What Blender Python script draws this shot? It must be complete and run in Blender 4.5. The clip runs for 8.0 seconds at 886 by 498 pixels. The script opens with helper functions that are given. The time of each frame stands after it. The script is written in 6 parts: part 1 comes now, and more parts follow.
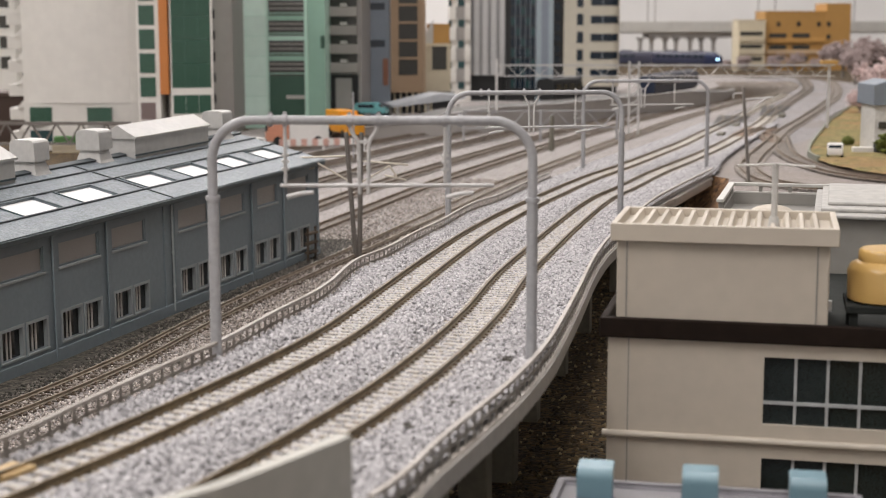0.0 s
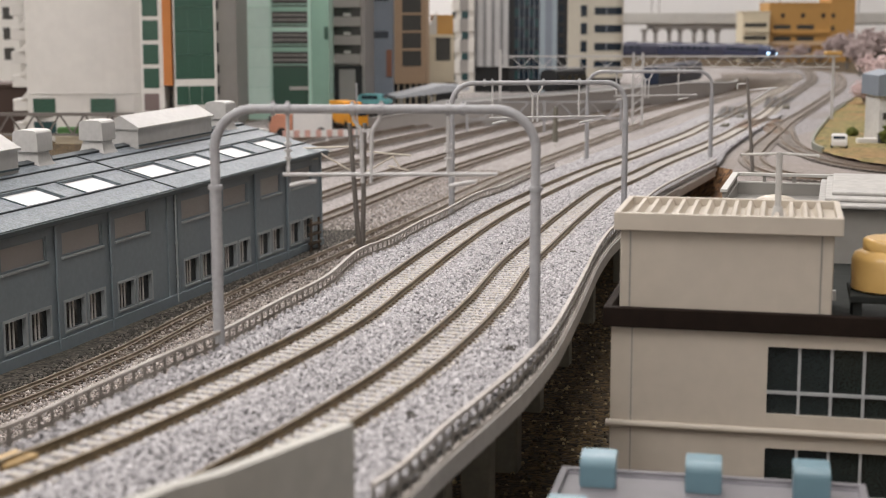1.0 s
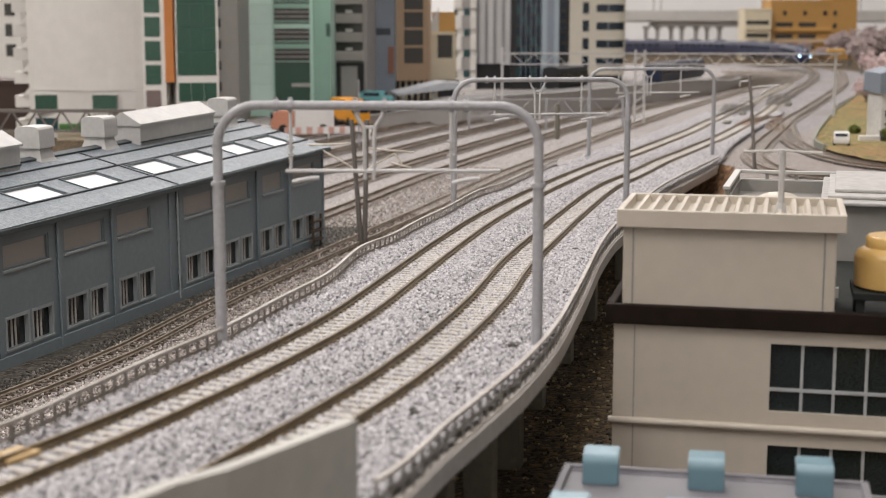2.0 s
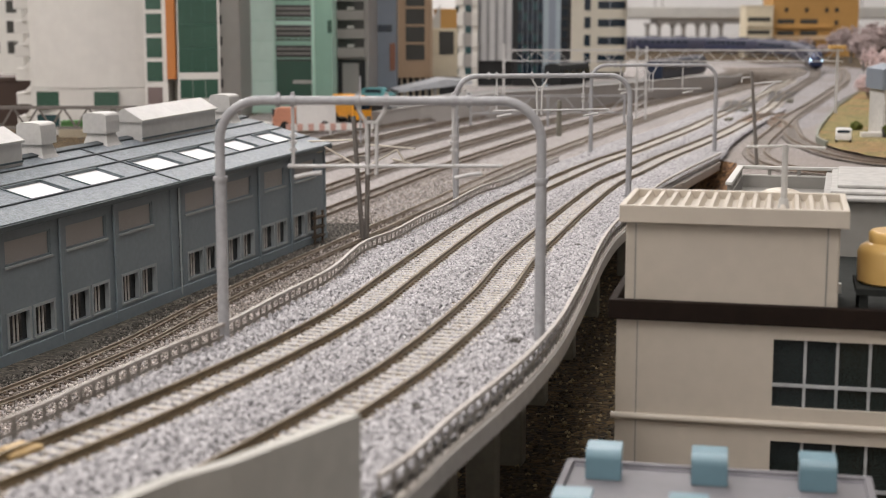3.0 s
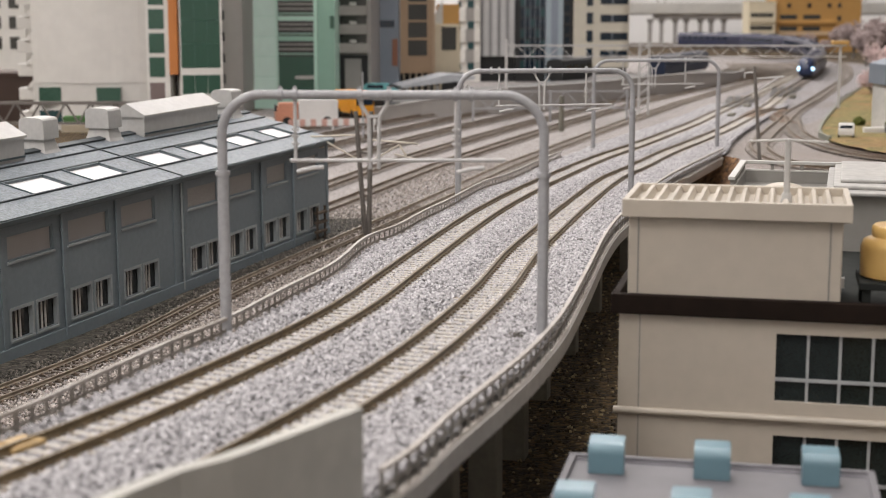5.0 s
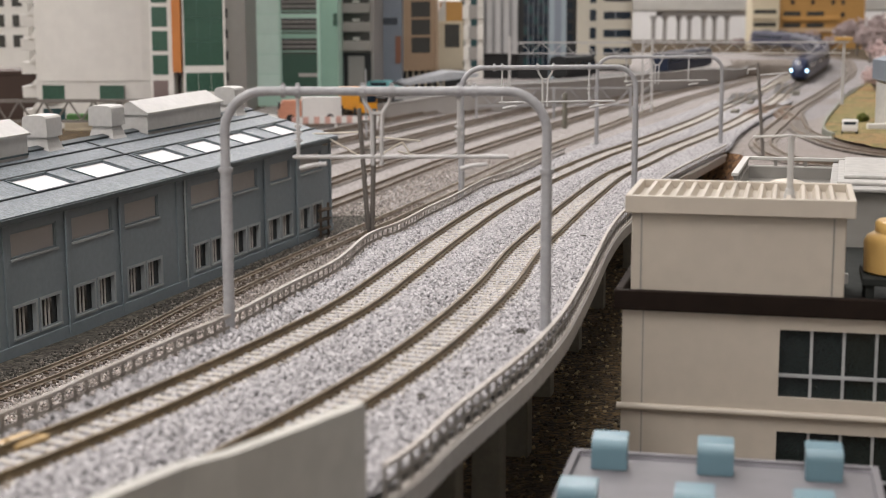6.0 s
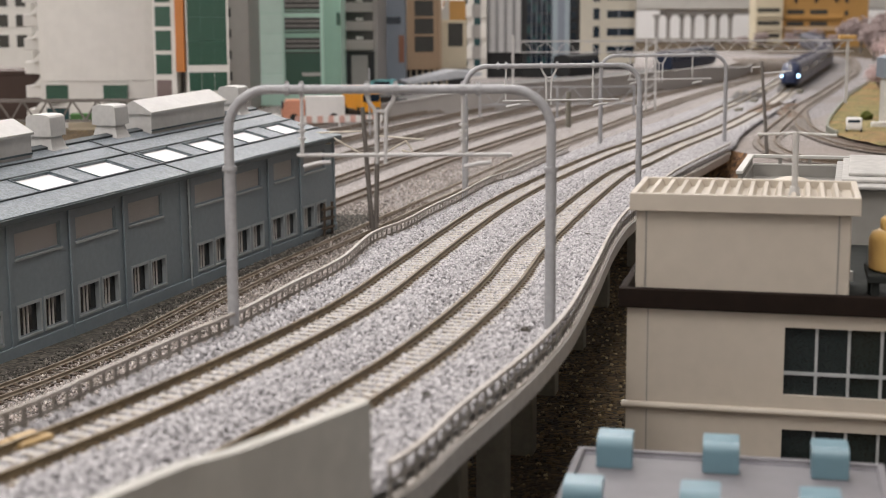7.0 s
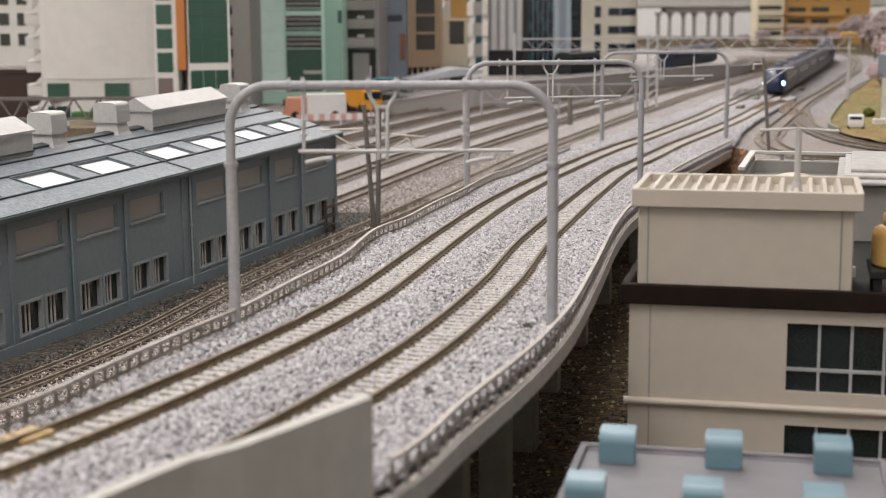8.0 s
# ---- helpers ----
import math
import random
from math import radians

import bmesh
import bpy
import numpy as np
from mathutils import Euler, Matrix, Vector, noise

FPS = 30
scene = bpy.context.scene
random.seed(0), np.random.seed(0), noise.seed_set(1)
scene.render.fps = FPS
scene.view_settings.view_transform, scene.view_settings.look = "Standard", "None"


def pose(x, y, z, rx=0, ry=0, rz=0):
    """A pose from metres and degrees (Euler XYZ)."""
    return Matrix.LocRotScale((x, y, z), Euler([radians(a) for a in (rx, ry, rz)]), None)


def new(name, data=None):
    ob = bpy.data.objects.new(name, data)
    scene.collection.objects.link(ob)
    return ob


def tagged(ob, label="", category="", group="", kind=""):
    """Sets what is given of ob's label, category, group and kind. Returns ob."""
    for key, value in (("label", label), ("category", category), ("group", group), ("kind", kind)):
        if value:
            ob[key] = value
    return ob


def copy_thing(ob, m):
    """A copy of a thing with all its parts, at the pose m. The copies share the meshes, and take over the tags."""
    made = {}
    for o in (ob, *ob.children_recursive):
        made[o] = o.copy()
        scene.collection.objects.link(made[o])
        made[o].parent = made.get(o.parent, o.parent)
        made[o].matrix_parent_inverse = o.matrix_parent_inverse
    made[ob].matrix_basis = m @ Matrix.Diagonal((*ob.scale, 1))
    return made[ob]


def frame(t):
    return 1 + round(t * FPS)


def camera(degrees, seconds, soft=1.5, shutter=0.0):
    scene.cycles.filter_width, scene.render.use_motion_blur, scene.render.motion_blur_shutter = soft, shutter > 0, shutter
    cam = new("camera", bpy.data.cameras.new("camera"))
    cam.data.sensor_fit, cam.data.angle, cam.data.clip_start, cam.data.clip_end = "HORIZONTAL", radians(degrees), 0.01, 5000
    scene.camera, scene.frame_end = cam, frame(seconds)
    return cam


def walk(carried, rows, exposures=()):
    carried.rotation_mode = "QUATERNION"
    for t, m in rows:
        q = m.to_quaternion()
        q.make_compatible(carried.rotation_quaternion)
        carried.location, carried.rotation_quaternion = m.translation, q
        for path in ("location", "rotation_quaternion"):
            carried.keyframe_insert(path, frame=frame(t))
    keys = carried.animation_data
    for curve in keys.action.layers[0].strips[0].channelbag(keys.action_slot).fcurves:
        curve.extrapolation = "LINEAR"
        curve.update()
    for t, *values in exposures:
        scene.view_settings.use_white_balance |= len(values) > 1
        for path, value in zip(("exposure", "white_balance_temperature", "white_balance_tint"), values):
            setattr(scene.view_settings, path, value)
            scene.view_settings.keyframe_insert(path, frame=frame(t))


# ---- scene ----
# units: the tables below are in millimetres; everything is a small model railway
MM = 0.001
PATH = (
    (0.0, 0.19, -0.99, 101.47, 81.543, 0.019, -0.303),
    (0.5, 0.19, -0.96, 101.48, 81.329, 0.028, -0.205),
    (1.0, 0.32, -0.52, 100.87, 81.236, 0.025, -0.160),
    (1.5, 0.21, -0.43, 100.76, 81.160, -0.020, -0.128),
    (3.0, -0.14, -0.12, 100.34, 81.024, -0.026, -0.047),
    (3.5, -0.19, 0.00, 99.97, 80.862, 0.065, 0.029),
    (4.0, 0.00, -0.00, 100.00, 80.868, 0.000, 0.000),
    (4.5, -0.18, 0.10, 100.03, 80.903, -0.023, 0.010),
    (6.0, -0.01, 0.10, 99.78, 80.776, 0.112, 0.169),
    (6.5, -0.10, 0.25, 99.63, 80.786, 0.182, 0.221),
    (7.0, -0.15, 0.45, 99.51, 80.750, 0.239, 0.287),
    (7.5, -0.18, 0.50, 99.27, 80.718, 0.256, 0.273),
    (8.0, -0.22, 0.79, 99.03, 80.687, 0.322, 0.334),
)
cam = camera(32.96, 8.0, soft=1.0)
cam.data.dof.use_dof = True
cam.data.dof.focus_distance = 0.42
cam.data.dof.aperture_fstop = 46
walk(cam, [(t, pose(x * MM, y * MM, z * MM, rx, ry, rz)) for t, x, y, z, rx, ry, rz in PATH])
scene.view_settings.exposure = 0.0


# ---- light: a white room under rows of ceiling lamps ----
world = bpy.data.worlds.new("room_air")
scene.world = world
world.use_nodes = True
world.node_tree.nodes["Background"].inputs[0].default_value = (0.9, 0.93, 1.0, 1)
world.node_tree.nodes["Background"].inputs[1].default_value = 0.25


def ceiling_lamp(x, y, w, h, power):
    data = bpy.data.lights.new("ceiling_lamp", "AREA")
    data.shape, data.size, data.size_y, data.energy = "RECTANGLE", w, h, power
    data.color = (1.0, 0.953, 0.937)
    ob = new("ceiling_lamp", data)
    ob.matrix_world = pose(x, y, 1.75)
    return ob


for lx, power in ((-1.3, 30), (0.1, 18.5), (1.6, 3)):
    for ly in (-0.6, 1.2, 2.8):
        ceiling_lamp(lx, ly, 0.35, 1.2, power * {-0.6: 0.95, 1.2: 0.84, 2.8: 1.3}[ly])


# ---- materials ----
MATS = {}


def mat(name, colour, rough=0.6, metal=0.0, spread=0.12, grain=400.0, bump=0.15, stain=None, stain_at=0.6, big=30.0, emit=0.0, spec=0.5):
    """A paint, plastic or metal with grain, larger stains and fine relief."""
    if name in MATS:
        return MATS[name]
    m = bpy.data.materials.new(name)
    m.use_nodes = True
    nt = m.node_tree
    b = nt.nodes["Principled BSDF"]
    tc = nt.nodes.new("ShaderNodeTexCoord")
    info = nt.nodes.new("ShaderNodeObjectInfo")
    n1 = nt.nodes.new("ShaderNodeTexNoise")
    n1.inputs["Scale"].default_value, n1.inputs["Detail"].default_value = grain, 4
    n2 = nt.nodes.new("ShaderNodeTexNoise")
    n2.inputs["Scale"].default_value, n2.inputs["Detail"].default_value = big, 3
    nt.links.new(tc.outputs["Object"], n1.inputs["Vector"])
    nt.links.new(tc.outputs["Object"], n2.inputs["Vector"])
    ramp = nt.nodes.new("ShaderNodeMix")
    ramp.data_type = "RGBA"
    c = Vector(colour)
    lo, hi = c * (1 - spread), c * (1 + spread)
    ramp.inputs[6].default_value = (*lo, 1)
    ramp.inputs[7].default_value = (*[min(1, v) for v in hi], 1)
    sharp = nt.nodes.new("ShaderNodeMapRange")
    sharp.inputs[1].default_value, sharp.inputs[2].default_value = 0.34, 0.66
    nt.links.new(n1.outputs["Fac"], sharp.inputs[0])
    nt.links.new(sharp.outputs[0], ramp.inputs[0])
    mix = nt.nodes.new("ShaderNodeMix")
    mix.data_type = "RGBA"
    s = stain if stain else tuple(c * 0.7)
    mix.inputs[7].default_value = (*s, 1)
    mr = nt.nodes.new("ShaderNodeMapRange")
    mr.inputs[1].default_value, mr.inputs[2].default_value = stain_at - 0.12, stain_at + 0.15
    mr.inputs[4].default_value = 0.55
    nt.links.new(n2.outputs["Fac"], mr.inputs[0])
    nt.links.new(mr.outputs[0], mix.inputs[0])
    nt.links.new(ramp.outputs[2], mix.inputs[6])
    hsv = nt.nodes.new("ShaderNodeHueSaturation")
    vr = nt.nodes.new("ShaderNodeMapRange")
    vr.inputs[3].default_value, vr.inputs[4].default_value = 0.93, 1.07
    nt.links.new(info.outputs["Random"], vr.inputs[0])
    nt.links.new(vr.outputs[0], hsv.inputs["Value"])
    nt.links.new(mix.outputs[2], hsv.inputs["Color"])
    nt.links.new(hsv.outputs[0], b.inputs["Base Color"])
    b.inputs["Roughness"].default_value, b.inputs["Metallic"].default_value = rough, metal
    b.inputs["Specular IOR Level"].default_value = spec
    if bump:
        bp = nt.nodes.new("ShaderNodeBump")
        bp.inputs["Strength"].default_value, bp.inputs["Distance"].default_value = bump, 0.0004
        nt.links.new(n1.outputs["Fac"], bp.inputs["Height"])
        nt.links.new(bp.outputs[0], b.inputs["Normal"])
    if emit:
        b.inputs["Emission Color"].default_value = (*colour, 1)
        b.inputs["Emission Strength"].default_value = emit
    MATS[name] = m
    return m


def speckle(name, colours, cell=900.0, rough=0.9, bump=0.8, patch=None, patch_scale=25.0):
    """Ballast or earth: grains of several colours with real relief."""
    m = bpy.data.materials.new(name)
    m.use_nodes = True
    nt = m.node_tree
    b = nt.nodes["Principled BSDF"]
    tc = nt.nodes.new("ShaderNodeTexCoord")
    v = nt.nodes.new("ShaderNodeTexVoronoi")
    v.inputs["Scale"].default_value = cell
    nt.links.new(tc.outputs["Object"], v.inputs["Vector"])
    sep = nt.nodes.new("ShaderNodeSeparateColor")
    nt.links.new(v.outputs["Color"], sep.inputs[0])
    cr = nt.nodes.new("ShaderNodeValToRGB")
    cr.color_ramp.interpolation = "LINEAR"
    els = cr.color_ramp.elements
    for i, c in enumerate(colours):
        p = i / (len(colours) - 1)
        e = els[0] if i == 0 else els[-1] if i == len(colours) - 1 else els.new(p)
        e.position, e.color = p, (*c, 1)
    nt.links.new(sep.outputs[0], cr.inputs[0])
    out = cr.outputs[0]
    if patch:
        n = nt.nodes.new("ShaderNodeTexNoise")
        n.inputs["Scale"].default_value, n.inputs["Detail"].default_value = patch_scale, 5
        nt.links.new(tc.outputs["Object"], n.inputs["Vector"])
        mr = nt.nodes.new("ShaderNodeMapRange")
        mr.inputs[1].default_value, mr.inputs[2].default_value, mr.inputs[4].default_value = 0.45, 0.7, 0.7
        nt.links.new(n.outputs["Fac"], mr.inputs[0])
        mix = nt.nodes.new("ShaderNodeMix")
        mix.data_type = "RGBA"
        mix.inputs[7].default_value = (*patch, 1)
        nt.links.new(mr.outputs[0], mix.inputs[0])
        nt.links.new(out, mix.inputs[6])
        out = mix.outputs[2]
    nt.links.new(out, b.inputs["Base Color"])
    b.inputs["Roughness"].default_value = rough
    bp = nt.nodes.new("ShaderNodeBump")
    bp.inputs["Strength"].default_value, bp.inputs["Distance"].default_value = bump, 0.0006
    bp.invert = True
    nt.links.new(v.outputs["Distance"], bp.inputs["Height"])
    nt.links.new(bp.outputs[0], b.inputs["Normal"])
    MATS[name] = m
    return m


# ---- mesh helpers (millimetres in, metres out) ----
def finish(bm, name, material, parent=None, label="", smooth=False):
    me = bpy.data.meshes.new(name)
    bmesh.ops.scale(bm, vec=(MM, MM, MM), verts=bm.verts)
    bm.normal_update()
    bm.to_mesh(me)
    bm.free()
    me.materials.append(material)
    if smooth:
        for p in me.polygons:
            p.use_smooth = True
        me.set_sharp_from_angle(angle=radians(48))
    ob = new(name, me)
    if parent:
        ob.parent = parent
    if label:
        ob["label"] = label
    return ob


part = finish


def thing(name, x, y, z, rz=0, label="", category="", group="", kind="", scale=1.0):
    ob = new(name)
    ob.empty_display_size = 0.01
    ob.matrix_basis = pose(x * MM, y * MM, z * MM, 0, 0, rz)
    return tagged(ob, label, category, group, kind)


def box(bm, x0, x1, y0, y1, z0, z1, bevel=0.0):
    vs = [bm.verts.new((x, y, z)) for x in (x0, x1) for y in (y0, y1) for z in (z0, z1)]
    fs = [(0, 1, 3, 2), (4, 6, 7, 5), (0, 4, 5, 1), (2, 3, 7, 6), (0, 2, 6, 4), (1, 5, 7, 3)]
    faces = [bm.faces.new([vs[i] for i in f]) for f in fs]
    if bevel:
        edges = list({e for f in faces for e in f.edges})
        bmesh.ops.bevel(bm, geom=edges, offset=bevel, segments=2, profile=0.5, affect="EDGES", clamp_overlap=True)
    return bm


def boxes(*bs, bevel=0.0):
    bm = bmesh.new()
    for b in bs:
        box(bm, *b, bevel=bevel)
    return bm


def tube(bm, pts, r, n=10, cap=True, r_end=None):
    """A round bar along points."""
    pts = [Vector(p) for p in pts]
    rings = []
    side = None
    for i, p in enumerate(pts):
        d = (pts[min(i + 1, len(pts) - 1)] - pts[max(i - 1, 0)]).normalized()
        if side is None:
            side = d.orthogonal().normalized()
        side = (side - d * side.dot(d)).normalized()
        up = d.cross(side)
        rr = r if r_end is None else r + (r_end - r) * i / (len(pts) - 1)
        rings.append([bm.verts.new(p + side * rr * math.cos(a) + up * rr * math.sin(a)) for a in [2 * math.pi * k / n for k in range(n)]])
    for a, b in zip(rings, rings[1:]):
        for k in range(n):
            bm.faces.new((a[k], a[(k + 1) % n], b[(k + 1) % n], b[k]))
    if cap:
        bm.faces.new(rings[0][::-1])
        bm.faces.new(rings[-1])
    return bm


def prism(bm, outline, y0, y1):
    """An outline of (x, z) pushed from y0 to y1."""
    a = [bm.verts.new((x, y0, z)) for x, z in outline]
    b = [bm.verts.new((x, y1, z)) for x, z in outline]
    n = len(outline)
    bm.faces.new(a)
    bm.faces.new(b[::-1])
    for i in range(n):
        bm.faces.new((a[i], b[i], b[(i + 1) % n], a[(i + 1) % n]))
    bmesh.ops.recalc_face_normals(bm, faces=bm.faces[:])
    return bm


def smooth_line(pts, step=4.0):
    """A smooth curve through the points, sampled at even steps: rows of (x, y)."""
    P = [Vector((*p, 0)) if len(p) == 2 else Vector(p) for p in pts]
    P = [P[0] * 2 - P[1]] + P + [P[-1] * 2 - P[-2]]
    raw = []
    for i in range(1, len(P) - 2):
        a, b, c, d = P[i - 1:i + 3]
        for k in range(24):
            t = k / 24
            raw.append(0.5 * (2 * b + (c - a) * t + (2 * a - 5 * b + 4 * c - d) * t * t + (3 * b - a - 3 * c + d) * t ** 3))
    raw.append(P[-2])
    out, carry = [raw[0]], 0.0
    for a, b in zip(raw, raw[1:]):
        L = (b - a).length
        s = step - carry
        while s <= L:
            out.append(a + (b - a) * (s / L))
            s += step
        carry = L - (s - step)
    return out


def sweep(bm, line, profile, zof, closed=True):
    """A profile of (offset to the right, height) carried along a line; zof gives the base height."""
    rings = []
    for i, p in enumerate(line):
        t = line[min(i + 1, len(line) - 1)] - line[max(i - 1, 0)]
        t.z = 0
        t.normalize()
        z = zof(p)
        rings.append([bm.verts.new((p.x + t.y * o, p.y - t.x * o, z + h)) for o, h in profile])
    n = len(profile)
    for a, b in zip(rings, rings[1:]):
        for k in range(n if closed else n - 1):
            bm.faces.new((a[k], b[k], b[(k + 1) % n], a[(k + 1) % n]))
    if closed:
        bm.faces.new(rings[0])
        bm.faces.new(rings[-1][::-1])
    bmesh.ops.recalc_face_normals(bm, faces=bm.faces[:])
    return bm


# ---- the lie of the land (millimetres) ----
def ease(a, b, t):
    t = min(1, max(0, (t - a) / (b - a)))
    return t * t * (3 - 2 * t)


def ground_z(p):
    """The yard: level, rising gently to the far throat where it meets the ramp."""
    return 19.0 * min(1, max(0, (p[1] - 450) / 850))


def deck_z(p):
    """The ballast of the ramp that comes down to the yard."""
    return max(39.3 - 0.02 * (p[1] - 279), ground_z(p) if p[1] > 1000 else -99)


def right_z(p):
    """The raised board beyond the end of the viaduct."""
    return max(38.3 - 0.02 * (p[1] - 279), 19.0)


def train_z(p):
    return ground_z(p) + 15 * ease(1800, 2500, p[1])


# ---- surfaces ----
# ramp sheet coloured darker than its stones, to paint shade between the grains
BALLAST = speckle("grey_ballast", ((0.07, 0.067, 0.07), (0.18, 0.175, 0.178), (0.29, 0.28, 0.285), (0.38, 0.37, 0.375)), 1100, patch=(0.22, 0.213, 0.215))
YARD_BALLAST = speckle("brown_grey_ballast", ((0.13, 0.118, 0.112), (0.28, 0.255, 0.243), (0.41, 0.38, 0.365)), 1000, patch=(0.31, 0.283, 0.27))
EARTH = speckle("dark_earth", ((0.006, 0.0035, 0.001), (0.044, 0.026, 0.008), (0.14, 0.088, 0.03)), 900, patch=(0.024, 0.0135, 0.004))
GRASS = speckle("scatter_grass", ((0.05, 0.055, 0.012), (0.17, 0.15, 0.04), (0.30, 0.21, 0.09)), 420, patch=(0.26, 0.125, 0.05), patch_scale=22)
BANK = speckle("brown_bank", ((0.05, 0.025, 0.012), (0.17, 0.085, 0.035), (0.28, 0.15, 0.065)), 600)
PORTAL_GREY = mat("grey_moulded_plastic", (0.36, 0.36, 0.37), 0.45, spread=0.08, grain=900, bump=0.08)
WIRE_GREY = mat("pale_grey_plastic", (0.52, 0.51, 0.50), 0.5, spread=0.06, grain=900, bump=0.05)
MAST_BROWN = mat("brown_grey_plastic", (0.15, 0.135, 0.12), 0.55, spread=0.1, grain=900)
CONCRETE = mat("pale_concrete_plastic", (0.35, 0.33, 0.303), 0.7, spread=0.08, grain=600, stain=(0.27, 0.25, 0.225), big=45)
FENCE_GREY = mat("dusty_grey_plastic", (0.42, 0.39, 0.36), 0.7, spread=0.1, grain=700, stain=(0.26, 0.22, 0.18), stain_at=0.55, big=60)
# brown dirt, with the shade of the fence's inner side also mixed into the tone
FENCE_DIRT_SHADE = mat("dirty_shaded_fence", (0.29, 0.265, 0.235), 0.8, spread=0.2, grain=700, stain=(0.14, 0.11, 0.085), big=80)
# darker copy of the fence grey: shade on the right lattice put into its colour
FENCE_SHADE = mat("shaded_lattice_plastic", (0.25, 0.23, 0.205), 0.8, spread=0.15, grain=700, stain=(0.18, 0.16, 0.14), big=80)
PIER_GREY = mat("pier_concrete", (0.16, 0.15, 0.12), 0.85, spread=0.1, grain=500)
RAIL = mat("weathered_rail", (0.145, 0.106, 0.056), 0.45, 0.3, spread=0.2, grain=300, bump=0.05, stain=(0.10, 0.07, 0.038), big=80)
SLEEPER = mat("dusty_sleeper", (0.47, 0.44, 0.395), 0.9, spread=0.25, grain=500, stain=(0.36, 0.28, 0.20), stain_at=0.56, big=90)
BED = speckle("rust_dusted_bed", ((0.10, 0.075, 0.05), (0.30, 0.24, 0.18), (0.48, 0.42, 0.36)), 1100, patch=(0.42, 0.39, 0.37), patch_scale=60)
DUSTY_RAIL = mat("pale_dusty_rail", (0.30, 0.25, 0.195), 0.5, 0.2, spread=0.2, grain=300, bump=0.05, big=80)
YARD_RAIL = mat("dusty_yard_rail", (0.17, 0.13, 0.095), 0.55, 0.2, spread=0.2, grain=300, bump=0.05, big=80)
YARD_SLEEPER = mat("dusty_yard_sleeper", (0.265, 0.236, 0.212), 0.9, spread=0.25, grain=500, stain=(0.18, 0.155, 0.135), stain_at=0.6, big=60)
CHAIR = mat("rusty_chair", (0.12, 0.08, 0.045), 0.8, spread=0.35, grain=700, bump=0.1)
DARK_SLEEPER = mat("brown_sleeper", (0.10, 0.075, 0.055), 0.85, spread=0.25, grain=500)
WHITE_CLOTH = mat("plain_wall_paint", (0.82, 0.81, 0.80), 0.9, spread=0.03, grain=8, bump=0.0, big=1.5)


# ---- structure: room, ground, yard ----
def room():
    for name, b in (("wall_north", (-3600, 4200, 3750, 3850, -800, 1900)), ("wall_south", (-3600, 4200, -1600, -1500, -800, 1900)),
                    ("wall_west", (-3700, -3600, -1600, 3850, -800, 1900)), ("wall_east", (4200, 4300, -1600, 3850, -800, 1900)),
                    ("ceiling", (-3700, 4300, -1600, 3850, 1900, 2000))):
        tagged(finish(boxes(b), name, WHITE_CLOTH), "plain white painted wall of the room", "wall" if name != "ceiling" else "ceiling", kind="structure")


room()


def sheet(name, xs, ys, zf, material, label, category, kind="structure"):
    bm = bmesh.new()
    grid = [[bm.verts.new((x, y, zf((x, y)))) for x in xs] for y in ys]
    for a, b in zip(grid, grid[1:]):
        for i in range(len(xs) - 1):
            bm.faces.new((a[i], a[i + 1], b[i + 1], b[i]))
    return tagged(finish(bm, name, material, smooth=True), label, category, kind=kind)


sheet("ground", list(range(-3600, 4201, 150)), list(range(-1500, 3751, 50)), lambda p: ground_z(p) - 4.0, EARTH,
      "dark brown scattered earth on the layout board", "ground")

# lines of the tracks
V1 = smooth_line([(-104, 80), (-73, 150), (-54.9, 190), (-43.1, 220), (-29.8, 260), (-19.0, 300), (-9.7, 350), (1.2, 410), (15.3, 480), (35.1, 560), (69.2, 680), (99, 770), (130.2, 870), (161, 970), (192, 1080), (227, 1200), (254, 1290), (338, 1560), (425, 1830)], 3.4)
V2 = smooth_line([(-72, 80), (-41, 150), (-21.9, 200), (-8.6, 240), (1.7, 280), (11.0, 325), (19.3, 375), (29.5, 425), (43.3, 490), (64.1, 580), (82.9, 640), (107.2, 720), (134.2, 800), (167, 900), (197.5, 1000), (227.2, 1100), (268, 1240), (325, 1440)], 3.4)
S1 = smooth_line([(-190, 180), (-150, 303), (-109.5, 400), (-94, 450), (-78.6, 509), (-62, 563), (-32, 654), (5.5, 770), (38, 872), (79, 982), (134, 1126), (205, 1305), (330, 1640), (425, 1860), (497, 2080), (522, 2250), (505, 2400), (430, 2520), (280, 2590), (0, 2630), (-300, 2640)])
TRAIN_LINE = smooth_line([(170, 940), (222, 1100), (267, 1255), (319, 1421), (344, 1501), (400, 1680), (448, 1834), (478, 1930), (515, 2084), (536, 2255), (522, 2375), (470, 2490), (380, 2560), (240, 2600), (0, 2630), (-300, 2645), (-700, 2650), (-1100, 2650)])


YARD_OFF = (0, -41.5, -73, -113, -150, -186, -222, -258)


def yard_line(k):
    """Yard track k: the first one moved sideways, the tracks drawing together towards the far throat."""
    o = YARD_OFF[k]
    return smooth_line([(p.x + o * (1.0 - 0.62 * ease(950, 2050, p.y)), p.y) for p in S1[::14] if p.y < 2240 and p.x < 522])


OUTER = smooth_line([(172, 640), (157, 665), (154, 695), (157, 735), (164, 780), (177, 830), (192, 885), (221, 985), (283, 1200), (337, 1360), (404, 1560), (478, 1790), (550, 2060), (592, 2250), (603, 2380), (580, 2480)])
BRANCH = smooth_line([(252, 1090), (229, 985), (212, 900), (204, 840), (200, 790), (199, 755), (203, 718), (214, 692), (240, 668), (300, 648), (420, 640)])


